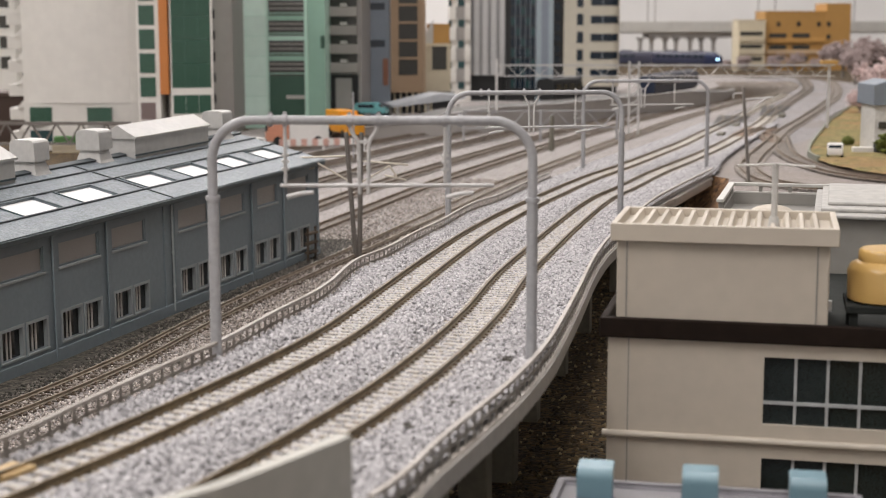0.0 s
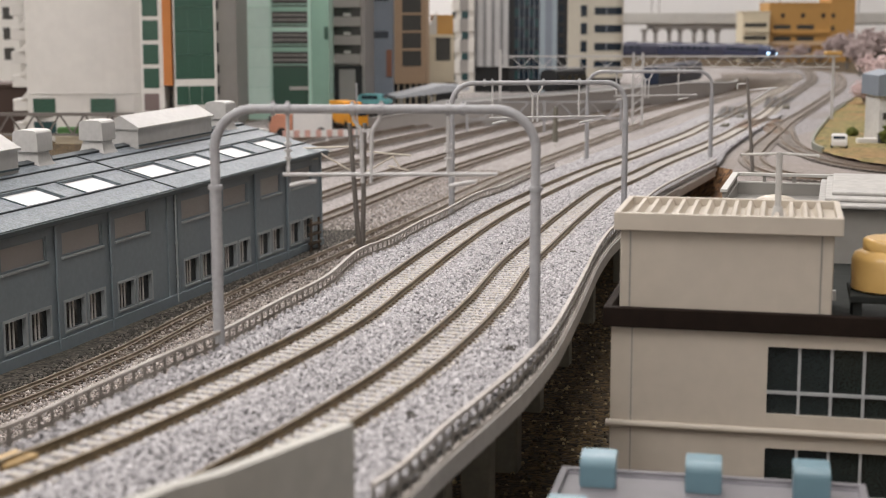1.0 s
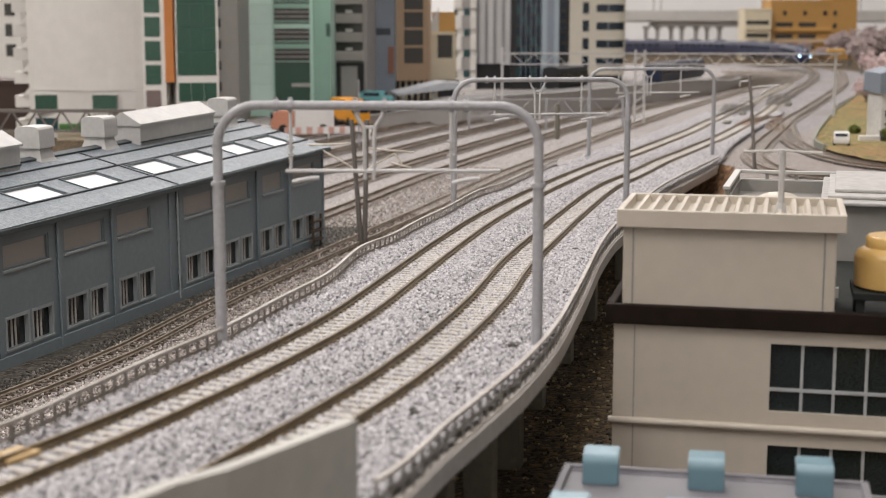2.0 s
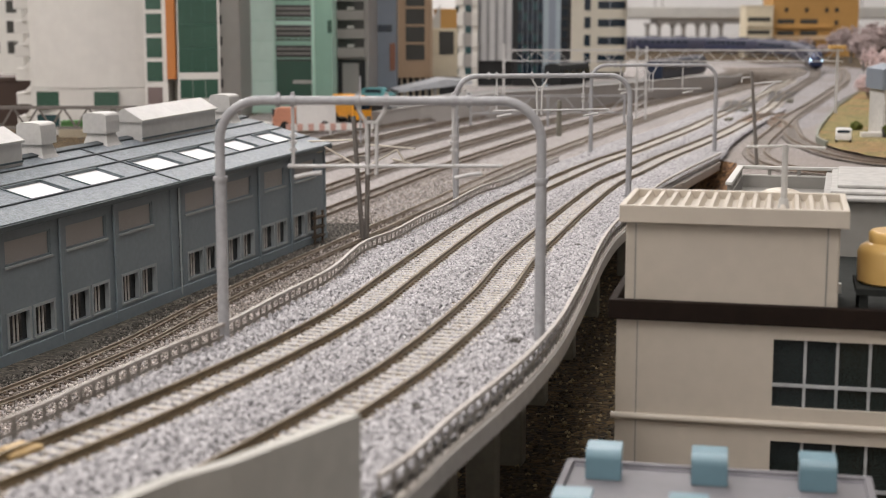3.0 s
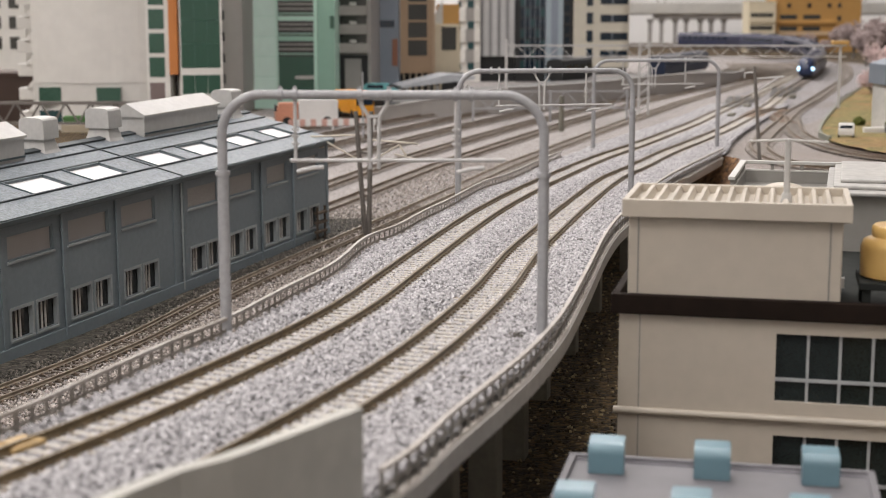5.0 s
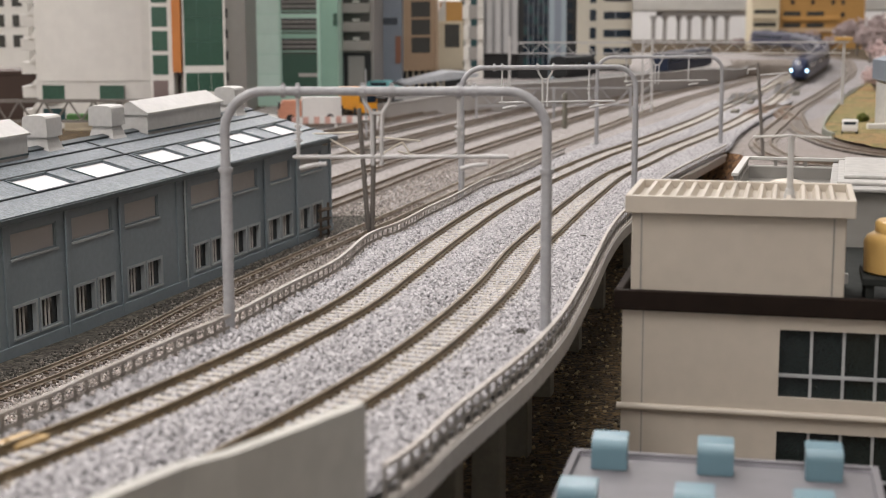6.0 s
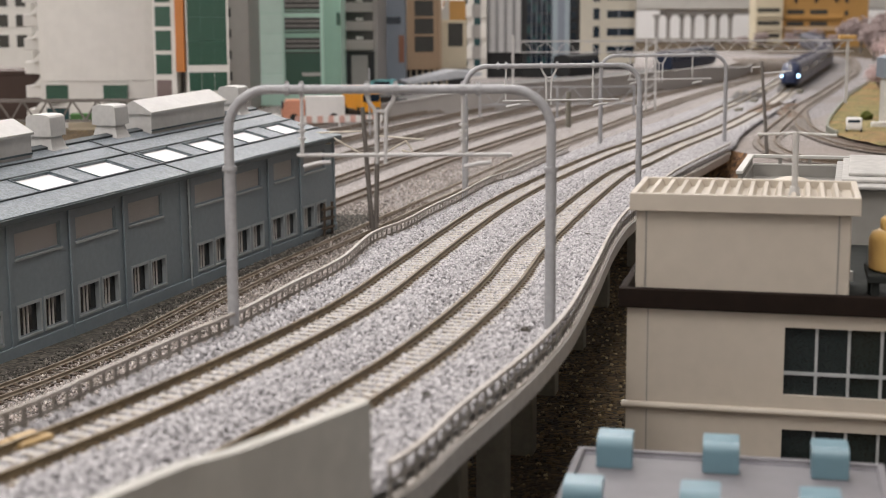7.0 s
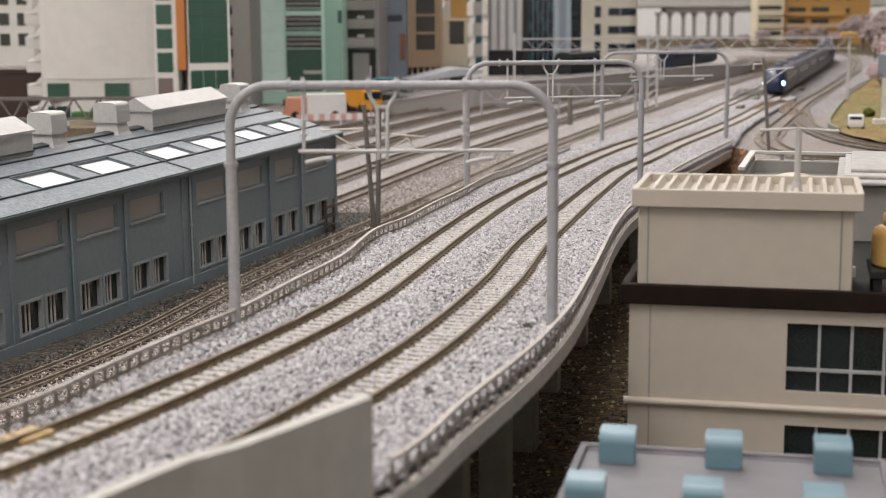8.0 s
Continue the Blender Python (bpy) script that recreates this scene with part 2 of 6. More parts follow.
def yard_ballast():
    line = smooth_line([(-230, 100), (-60, 540), (60, 900), (200, 1280), (400, 1800), (500, 2200), (480, 2600)], 25)
    bm = bmesh.new()
    sweep(bm, line, [(-330, -1.5), (-250, -1.2), (-150, -1.2), (-60, -1.2), (-20, -1.2), (30, -1.2), (34, -6), (-330, -6)], lambda p: ground_z(p) + 0.4)
    tagged(finish(bm, "yard_ballast", YARD_BALLAST, smooth=False), "brown-grey fine ballast over the railway yard", "ballast", kind="structure")


yard_ballast()
bm = bmesh.new()
sweep(bm, smooth_line([(190, 955), (236, 1080), (330, 1400), (440, 1700), (530, 1960), (585, 2200), (560, 2480)], 25), [(-60, -1.1), (0, -1.1), (38, -1.1), (40, -9), (-60, -9)], lambda p: right_z(p) + 0.4)
tagged(finish(bm, "throat_ballast", speckle("throat_ballast", ((0.11, 0.10, 0.10), (0.24, 0.225, 0.225), (0.36, 0.34, 0.345)), 700, patch=(0.19, 0.16, 0.14), patch_scale=14)), "pale grey ballast at the throat of the yard", "ballast", kind="structure")


def shed_dirt():
    """Dark weathered dirt between the shed and the nearest yard track."""
    line = [p for p in yard_line(0) if 300 < p.y < 690]
    bm = bmesh.new()
    sweep(bm, line, [(-30, -1.5), (-30, -0.55), (-18, -0.5), (-7.5, -0.6), (-6.5, -1.5)], ground_z)
    tagged(finish(bm, "shed_dirt", DIRT), "dark weathered dirt along the shed wall", "dirt", kind="structure")


DIRT = speckle("oily_dirt", ((0.02, 0.018, 0.015), (0.07, 0.062, 0.05), (0.16, 0.14, 0.115)), 900, patch=(0.05, 0.05, 0.04), patch_scale=50)
shed_dirt()


def track(line, zof, name, label, sleeper_mat, pitch=4.0, y_near=700.0, lift=0.0):
    """A railway track: two rails and a row of sleepers."""
    top = thing(name, 0, 0, 0, label=label, category="railway track", group="railway tracks")
    for side in (-4.05, 4.05):
        bm = bmesh.new()
        k = 1.22 if y_near else 1.35
        w = 0.88 if y_near else 1.15
        half = [(0.6, 0.0), (0.6, 0.2), (0.17, 0.35), (0.18, 0.74), (0.32, 0.8), (0.32, 1.0)]
        prof = [(side - a * w, b * k) for a, b in half] + [(side + a * w, b * k) for a, b in half[::-1]]
        sweep(bm, line, prof, lambda p: zof(p) + lift + 0.4)
        finish(bm, "rail", {SLEEPER: RAIL, DARK_SLEEPER: DUSTY_RAIL}.get(sleeper_mat, YARD_RAIL), top)
    me = bpy.data.meshes.new("sleeper")
    b = boxes((-6.0, 6.0, -0.72, 0.72, -0.7, 0.4))
    bmesh.ops.scale(b, vec=(MM, MM, MM), verts=b.verts)
    b.to_mesh(me)
    b.free()
    me.materials.append(sleeper_mat)
    rest = bmesh.new()
    n = 0
    for i in range(len(line) - 1):
        p, q = line[i], line[i + 1]
        d = q - p
        a = math.atan2(d.y, d.x) - math.pi / 2
        for f in (0.25, 0.75) if pitch < 3 else (0.5,):
            m = p + d * f
            z = zof(m) + lift
            if m.y < y_near and m.y > 150 and n < 290:
                ob = new("sleeper", me)
                ob.parent = top
                ob.matrix_basis = Matrix.Translation((m.x * MM, m.y * MM, z * MM)) @ Matrix.Rotation(a, 4, "Z")
                n += 1
            else:
                c, s = math.cos(a), math.sin(a)
                vs = [rest.verts.new((m.x + c * u - s * v, m.y + s * u + c * v, z + w)) for u, v, w in
                      ((-7.1, -.9, .45), (7.1, -.9, .45), (7.1, .9, .45), (-7.1, .9, .45), (-7.1, -.9, -.6), (7.1, -.9, -.6))]
                rest.faces.new(vs[:4])
                rest.faces.new((vs[4], vs[5], vs[1], vs[0]))
    # rail chairs: small dark blocks that hold the rails on each sleeper
    if y_near:
        chairs = bmesh.new()
        for p, q in zip(line, line[1:]):
            m = (p + q) / 2
            if not 150 < m.y < 640:
                continue
            d = (q - p).normalized()
            r = Vector((d.y, -d.x, 0))
            z = zof(m) + lift + 0.38
            for side in (-4.05, 4.05):
                for o in (-0.78, 0.78):
                    c = m + r * (side + o)
                    low = [chairs.verts.new((*(c + r * u + d * v).xy, z)) for u, v in ((-0.45, -0.34), (0.45, -0.34), (0.45, 0.34), (-0.45, 0.34))]
                    high = [chairs.verts.new((*(c + r * u * 0.7 + d * v * 0.8).xy, z + 0.26)) for u, v in ((-0.45, -0.34), (0.45, -0.34), (0.45, 0.34), (-0.45, 0.34))]
                    chairs.faces.new(high)
                    for k in range(4):
                        chairs.faces.new((low[k], low[(k + 1) % 4], high[(k + 1) % 4], high[k]))
        tagged(finish(chairs, "rail_chair", CHAIR, top), kind="stuff")
    tagged(finish(rest, "sleeper_rest", YARD_SLEEPER if sleeper_mat == DARK_SLEEPER else sleeper_mat, top), kind="stuff")
    return top


def deck_edges():
    left = smooth_line([(-112, 80), (-82, 155), (-61.7, 202), (-55.2, 225), (-47.4, 254), (-40.5, 277), (-33.7, 309.5), (-26, 345), (-21, 390), (-13.4, 417), (-5.9, 454), (1.8, 487), (13.7, 545), (25, 580), (44, 657), (78, 780), (103, 863), (131, 947), (172, 1085), (204, 1200), (230, 1290)], 5)
    right = smooth_line([(-62, 80), (-25, 148), (-7.5, 176), (1.4, 205), (10.6, 234), (16.1, 253.5), (22.5, 281), (29.3, 318), (34.4, 347), (42.3, 393), (50.1, 432), (54.8, 451), (79.9, 551), (102, 622), (133.7, 717), (147, 765), (157, 810), (183, 905), (211, 1000), (241, 1100), (298, 1290)], 5)
    return left, right


FENCE_L, FENCE_R = deck_edges()
DECK_MID = smooth_line([(-88, 80), (-54, 150), (-30.5, 202), (-17, 250), (-3, 310), (10.8, 393), (24, 451), (47.5, 551), (66, 604), (96, 717), (120, 800), (154, 900), (184, 1000), (212, 1100), (262, 1265)], 5)


def at_y(line, y):
    best = min(range(len(line)), key=lambda i: abs(line[i].y - y))
    return line[best]


def ramp():
    """The ramp: a ballasted trough on a slab."""
    bm = bmesh.new()
    rows = []
    y = 60.0
    while y < 1290:
        xl = at_y(FENCE_L, y).x + 0.6
        xr = at_y(FENCE_R, y).x - 0.6
        row = []
        for k in range(25):
            f = k / 24
            x = xl + (xr - xl) * f
            z = deck_z((x, y)) - 0.15 + 0.25 * noise.noise(Vector((x * 0.25, y * 0.25, 0)))
            d1, d2 = abs(x - at_y(V1, y).x), abs(x - at_y(V2, y).x)
            if 8.6 < min(d1, d2):
                z += 0.5 * ease(8.2, 11.5, min(d1, d2))
            if min(f, 1 - f) < 0.03:
                z -= 0.4
            row.append(bm.verts.new((x, y, z)))
        rows.append(row)
        y += 3.5
    for a, b in zip(rows, rows[1:]):
        for k in range(24):
            bm.faces.new((a[k], a[k + 1], b[k + 1], b[k]))
    tagged(finish(bm, "ramp_ballast", BALLAST, smooth=True), "granite ballast under the loose grains, darkened as shaded gaps", "ballast", kind="structure")
    line = [p for p in DECK_MID if 60 < p.y < 714]
    bm = bmesh.new()
    rings = []
    for p in line:
        xl, xr = at_y(FENCE_L, p.y).x, at_y(FENCE_R, p.y).x
        z = deck_z(p)
        rings.append([bm.verts.new(v) for v in ((xl - 1, p.y, z - 1.5), (xr + 0.44, p.y, z - 1.2), (xr + 0.44, p.y, z - 4.3), (xr - 1.0, p.y, z - 5.4), (xr - 6, p.y, z - 7.6), (xl + 4, p.y, z - 7.6), (xl - 1, p.y, z - 5))])
    for a, b in zip(rings, rings[1:]):
        for k in range(7):
            bm.faces.new((a[k], b[k], b[(k + 1) % 7], a[(k + 1) % 7]))
    bm.faces.new(rings[0])
    bm.faces.new(rings[-1][::-1])
    bmesh.ops.recalc_face_normals(bm, faces=bm.faces[:])
    tagged(finish(bm, "ramp_deck", CONCRETE), "pale grey plastic viaduct deck carrying two tracks", "viaduct deck", kind="structure")


ramp()
track([p for p in V1], lambda p: deck_z(p), "railway_track", "double-track ramp, brown rails on dusty sleepers in pale ballast", SLEEPER)
track([p for p in V2], lambda p: deck_z(p), "railway_track", "double-track ramp, brown rails on dusty sleepers in pale ballast", SLEEPER)
for k in range(8):
    track(yard_line(k), lambda p: ground_z(p) - 0.6, "railway_track", "weathered yard track with brown rails and sleepers", DARK_SLEEPER if k == 0 else YARD_SLEEPER, y_near=720 if k == 0 else 0)
track(OUTER, lambda p: right_z(p) + 0.1, "railway_track", "outer main track with dusty sleepers at the throat", YARD_SLEEPER, y_near=0)
track(BRANCH, lambda p: right_z(p) - 0.1, "railway_track", "sharply curved branch track beside the grass", YARD_SLEEPER, y_near=0)
track([p for p in TRAIN_LINE if p.y > 1440], lambda p: train_z(p), "railway_track", "far main track on which the train runs", YARD_SLEEPER, y_near=0)


def turnout(line, y0, y1, spread, zof, material, label):
    """A set of points: long timbers that widen along the track, the diverging rails and a motor box."""
    top = thing("turnout", 0, 0, 0, label=label, category="turnout", group="turnouts at the throat")
    seg = [p for p in line if y0 <= p.y <= y1]
    timbers = bmesh.new()
    for i, (p, q) in enumerate(zip(seg, seg[1:])):
        f = i / len(seg)
        d = (q - p).normalized()
        r = Vector((d.y, -d.x, 0))
        a, b = (-7.4, 7.4 + spread * f) if spread > 0 else (-7.4 + spread * f, 7.4)
        z = zof(p)
        low = [timbers.verts.new((*(p + r * u + d * v).xy, z)) for u, v in ((a, -1.1), (b, -1.1), (b, 1.1), (a, 1.1))]
        high = [timbers.verts.new((v.co.x, v.co.y, z + 0.62)) for v in low]
        timbers.faces.new(high)
        for k in range(4):
            timbers.faces.new((low[k], low[(k + 1) % 4], high[(k + 1) % 4], high[k]))
    tagged(finish(timbers, "timber", material, top), kind="stuff")
    for side in (-4.05, 4.05):
        bm = bmesh.new()
        bent = []
        for i, p in enumerate(seg):
            q, o = seg[min(i + 1, len(seg) - 1)], seg[max(i - 1, 0)]
            d = (q - o).normalized()
            f = i / len(seg)
            bent.append(p + Vector((d.y, -d.x, 0)) * (side + spread * f * f))
        sweep(bm, bent, [(-0.6, 0.3), (0.6, 0.3), (0.42, 1.7), (-0.42, 1.7)], zof)
        finish(bm, "switch_rail", YARD_RAIL, top)
    p, q = seg[1], seg[3]
    d = (q - p).normalized()
    c = p + Vector((d.y, -d.x, 0)) * (-13 if spread > 0 else 13)
    box_mesh = boxes((-2.4, 2.4, -9, 9, -0.5, 2.6), bevel=0.4)
    bmesh.ops.rotate(box_mesh, verts=box_mesh.verts, matrix=Matrix.Rotation(math.atan2(d.y, d.x) - math.pi / 2, 3, "Z"))
    bmesh.ops.translate(box_mesh, verts=box_mesh.verts, vec=(c.x, c.y, zof(p)))
    finish(box_mesh, "motor_box", PIER_GREY, top)


TURNOUT_GREY = mat("oily_turnout_timber", (0.13, 0.125, 0.12), 0.85, spread=0.35, grain=300, stain=(0.24, 0.22, 0.2), big=30)
TURNOUT_BROWN = mat("rusty_turnout_timber", (0.20, 0.14, 0.10), 0.85, spread=0.35, grain=300, stain=(0.30, 0.24, 0.2), big=30)
turnout(V1, 1215, 1390, -14, lambda p: deck_z(p) + 0.1, TURNOUT_GREY, "set of points with oily grey timbers at the yard throat")
turnout(TRAIN_LINE, 1380, 1560, -14, lambda p: train_z(p) + 0.1, TURNOUT_GREY, "set of points with oily grey timbers on the main line")
turnout(V2, 1060, 1190, 14, lambda p: deck_z(p) + 0.1, TURNOUT_BROWN, "set of points with rusty brown timbers at the ramp foot")
track(smooth_line([(229, 1005), (233, 1030), (241, 1080), (249, 1140), (256, 1190)]), lambda p: right_z(p) + 0.15, "railway_track", "short rusty crossover track joining two lines", TURNOUT_BROWN, y_near=0)


def bed(line, zof):
    bm = bmesh.new()
    sweep(bm, line, [(-8.4, -0.9), (-7.6, 0.02), (7.6, 0.02), (8.4, -0.9)], zof, closed=False)
    if bm.faces[0].normal.z < 0:
        bmesh.ops.reverse_faces(bm, faces=bm.faces[:])
    tagged(finish(bm, "track_bed", BED), "rust-dusted ballast bed under the track", "ballast", kind="structure")


bed([p for p in V1 if p.y < 1250], deck_z)
bed([p for p in V2 if p.y < 1250], deck_z)


def board_edge(y):
    return at_y(FENCE_R, y).x - 4 if y > 735 else 0.199 * y - 1


def raised_board():
    """The flat board at deck level, past the end of the viaduct."""
    bm = bmesh.new()
    ys = list(range(600, 1301, 20))
    rows = [[bm.verts.new((board_edge(y) + (900 - board_edge(y)) * (k / 8) ** 1.5, y, right_z((0, y)) - 0.9)) for k in range(9)] for y in ys]
    for a, b in zip(rows, rows[1:]):
        for k in range(8):
            bm.faces.new((a[k], a[k + 1], b[k + 1], b[k]))
    edge = bmesh.new()
    path = [(900, 600)] + [(board_edge(y), y) for y in ys]
    up = [edge.verts.new((x, y, right_z((0, y)) - 1.0)) for x, y in path]
    down = [edge.verts.new((x - 26 if i else x, y - 10, -4)) for i, (x, y) in enumerate(path)]
    for i in range(len(path) - 1):
        edge.faces.new((up[i], up[i + 1], down[i + 1], down[i]))
    tagged(finish(edge, "board_bank", BANK), "brown earth bank below the raised board", "bank", kind="structure")
    bmesh.ops.recalc_face_normals(bm, faces=bm.faces[:])
    if bm.faces[0].normal.z < 0:
        bmesh.ops.reverse_faces(bm, faces=bm.faces[:])
    tagged(finish(bm, "raised_board", speckle("board_ballast", ((0.12, 0.105, 0.095), (0.25, 0.22, 0.205), (0.37, 0.335, 0.315)), 1000, patch=(0.24, 0.205, 0.18), patch_scale=18)), "raised board covered in grey-brown ballast", "ground", kind="structure")


raised_board()


def portal(x, y, z, rz, W, Hh):
    """A tubular portal over both tracks with hangers and contact arms."""
    top = thing("catenary_portal", x, y, z, rz, "grey tubular catenary portal spanning two tracks", "catenary portal", "catenary portals")
    h, R = W / 2, 7.5
    for s in (-1, 1):
        bm = bmesh.new()
        tube(bm, [(s * h, 0, -2), (s * h, 0, Hh - R - 7)], 1.05, 12)
        finish(bm, "post", PORTAL_GREY, top, smooth=True)
        bm = bmesh.new()
        tube(bm, [(s * h, 0, Hh - R - 7.4), (s * h, 0, Hh - R - 6.6)], 1.35, 12)
        finish(bm, "collar", PORTAL_GREY, top, smooth=True)
        bm = bmesh.new()
        pts = [(s * h, 0, Hh - R - 7)] + [(s * (h - R + R * math.cos(a)), 0, Hh - R + R * math.sin(a)) for a in [math.pi / 2 * i / 10 for i in range(11)]]
        tube(bm, pts, 0.9, 12)
        finish(bm, "corner_bend", PORTAL_GREY, top, smooth=True)
    bm = bmesh.new()
    tube(bm, [(-h + R, 0, Hh), (h - R, 0, Hh)], 0.85, 12)
    finish(bm, "crossbeam", PORTAL_GREY, top, smooth=True)
    for u in (-0.63, -0.54, -0.137, 0.043, 0.457, 0.55):
        bm = bmesh.new()
        tube(bm, [(u * h - 0.4, 0, Hh), (u * h + 0.4, 0, Hh)], 1.2, 10)
        box(bm, u * h - 0.3, u * h + 0.3, -0.4, 0.4, Hh + 0.8, Hh + 1.5)
        finish(bm, "clamp", PORTAL_GREY, top)
    # lower registration beam and its hangers
    zl = Hh - 12.0
    bm = bmesh.new()
    tube(bm, [(-0.575 * h, 0, zl - 0.1), (0.0, 0, zl), (0.76 * h, 0, zl + 0.1)], 0.36, 8)
    finish(bm, "registration_beam", WIRE_GREY, top, smooth=True)
    for u in (-0.54, 0.457):
        bm = bmesh.new()
        tube(bm, [(u * h, 0, Hh), (u * h, 0, zl)], 0.34, 8)
        for dz in (6.4, 7.6, 9.0):
            tube(bm, [(u * h, 0, Hh - dz - 0.2), (u * h, 0, Hh - dz + 0.2)], 0.75, 8)
        finish(bm, "hanger", WIRE_GREY, top)
        bm = bmesh.new()
        tube(bm, [(u * h + 0.2, 0.3, zl - 2.2), (u * h + 3, 0.1, zl - 1.5), (u * h + 5.2, -0.2, zl - 1.3)], 0.4, 8)
        finish(bm, "steady_arm", WIRE_GREY, top, smooth=True)
    for s in (-1, 1):
        bm = bmesh.new()
        c = -0.05 * h
        tube(bm, [(c + s * 2.7, 0, Hh - 0.3), (c + s * 2.3, 0, Hh - 2.0), (c + s * 1.2, 0, Hh - 3.6), (c + s * 0.95, 0, Hh - 4.6), (c + s * 0.8, 0, zl - 1.6)], 0.36, 8)
        finish(bm, "fork_hanger", WIRE_GREY, top, smooth=True)
    bm = boxes((-0.05 * h - 1.3, -0.05 * h + 1.3, -0.35, 0.35, Hh - 4.2, Hh - 3.7))
    finish(bm, "fork_plate", WIRE_GREY, top)
    return top


portal(-11.5, 274.6, 38.7, -2.6, 59.3, 45.7)
portal(35.6, 526, 33.8, 8.5, 62.3, 44.7)
portal(107.1, 759.5, 29.2, 7, 64.5, 45.0)


def fence(line, zof, hgt, label, pitch, post_mat, n_max=300):
    """A low lattice parapet: capping, thin plate with two rows of openings, kerb."""
    top = thing("lattice_fence", 0, 0, 0, label=label, category="fence")
    mid = hgt * 0.42
    for name, prof in (("top_rail", [(-0.38, hgt - 0.6), (0.38, hgt - 0.6), (0.38, hgt), (-0.38, hgt)]),
                       ("middle_rail", [(-0.06, mid - 0.3), (0.06, mid - 0.3), (0.06, mid + 0.3), (-0.06, mid + 0.3)]),
                       ("kerb", [(-0.42, -1.5), (0.42, -1.5), (0.42, 0.1), (-0.42, 0.1)])):
        bm = bmesh.new()
        sweep(bm, line, prof, zof)
        finish(bm, name, post_mat if name == "middle_rail" else FENCE_GREY, top)
    me = bpy.data.meshes.new("fence_post")
    b = boxes((-0.045, 0.045, -0.55, 0.55, 0.0, hgt - 0.5))
    bmesh.ops.scale(b, vec=(MM, MM, MM), verts=b.verts)
    b.to_mesh(me)
    b.free()
    me.materials.append(post_mat)
    fine = smooth_line([(p.x, p.y) for p in line], pitch)
    for i, p in enumerate(fine[:n_max]):
        q = fine[min(i + 1, len(fine) - 1)]
        o = fine[max(i - 1, 0)]
        ob = new("fence_post", me)
        ob.parent = top
        ob.matrix_basis = Matrix.Translation((p.x * MM, p.y * MM, zof(p) * MM)) @ Matrix.Rotation(math.atan2(q.y - o.y, q.x - o.x) - math.pi / 2, 4, "Z")
    return top


fence([p for p in FENCE_L if 140 < p.y < 700], lambda p: deck_z(p) - 0.9, 4.4, "dusty grey plastic lattice parapet along the ramp", 3.9, FENCE_DIRT_SHADE)
fence([p for p in FENCE_R if 175 < p.y < 717], lambda p: deck_z(p) - 1.0, 4.6, "pale grey plastic lattice parapet along the ramp edge", 4.2, FENCE_SHADE)


def barrier():
    line = smooth_line([(-70, 60), (-32, 137.5), (-22.0, 151.7), (-7.1, 175.2)], 6)
    top = thing("sound_barrier", 0, 0, 0, label="smooth pale grey plastic sound barrier panel on the ramp edge", category="barrier")
    dense = smooth_line([(p.x, p.y) for p in line], 0.5)
    for a, b in ((50, 118), (118.5, 155), (155.4, 174.8)):
        seg = [at_y(dense, y) for y in [a + (b - a) * i / 8 for i in range(9)]]
        bm = bmesh.new()
        sweep(bm, seg, [(-0.9, -7), (0.9, -7), (0.9, 14.0), (-0.9, 14.0)], lambda p: 40.0)
        finish(bm, "panel", mat("barrier_grey", (0.42, 0.41, 0.372), 0.6, spread=0.05, grain=300, bump=0.04, stain=(0.375, 0.365, 0.33), big=25), top)
    return top


barrier()


def pier(x, y, rz):
    top = thing("viaduct_pier", x, y, 0, rz, "dark concrete viaduct pier on brown earth", "pier", "viaduct piers")
    z = deck_z((x, y)) - 7.2
    for s in (-14, 14):
        finish(boxes((s - 3, s + 3, -3, 3, -5, z - 3), bevel=0.4), "column", PIER_GREY, top)
    finish(boxes((-20, 20, -3.4, 3.4, z - 4, z + 0.4), bevel=0.4), "crosshead", PIER_GREY, top)
    return top


for y in (190, 225, 262, 300, 345, 395, 450, 510, 580, 650):
    p = at_y(DECK_MID, y)
    pier(p.x, p.y, -14)


def pierced(bm, a0, a1, z0, z1, openings, put):
    """A wall panel from a0 to a1 and z0 to z1 with rectangular openings; put(a, b, c, d) adds one block."""
    As = sorted({a0, a1, *[o[0] for o in openings], *[o[1] for o in openings]})
    Zs = sorted({z0, z1, *[o[2] for o in openings], *[o[3] for o in openings]})
    for a, b in zip(As, As[1:]):
        for c, d in zip(Zs, Zs[1:]):
            if not any(o[0] < (a + b) / 2 < o[1] and o[2] < (c + d) / 2 < o[3] for o in openings):
                put(a, b, c, d)
    bmesh.ops.remove_doubles(bm, verts=bm.verts[:], dist=0.001)
    return bm


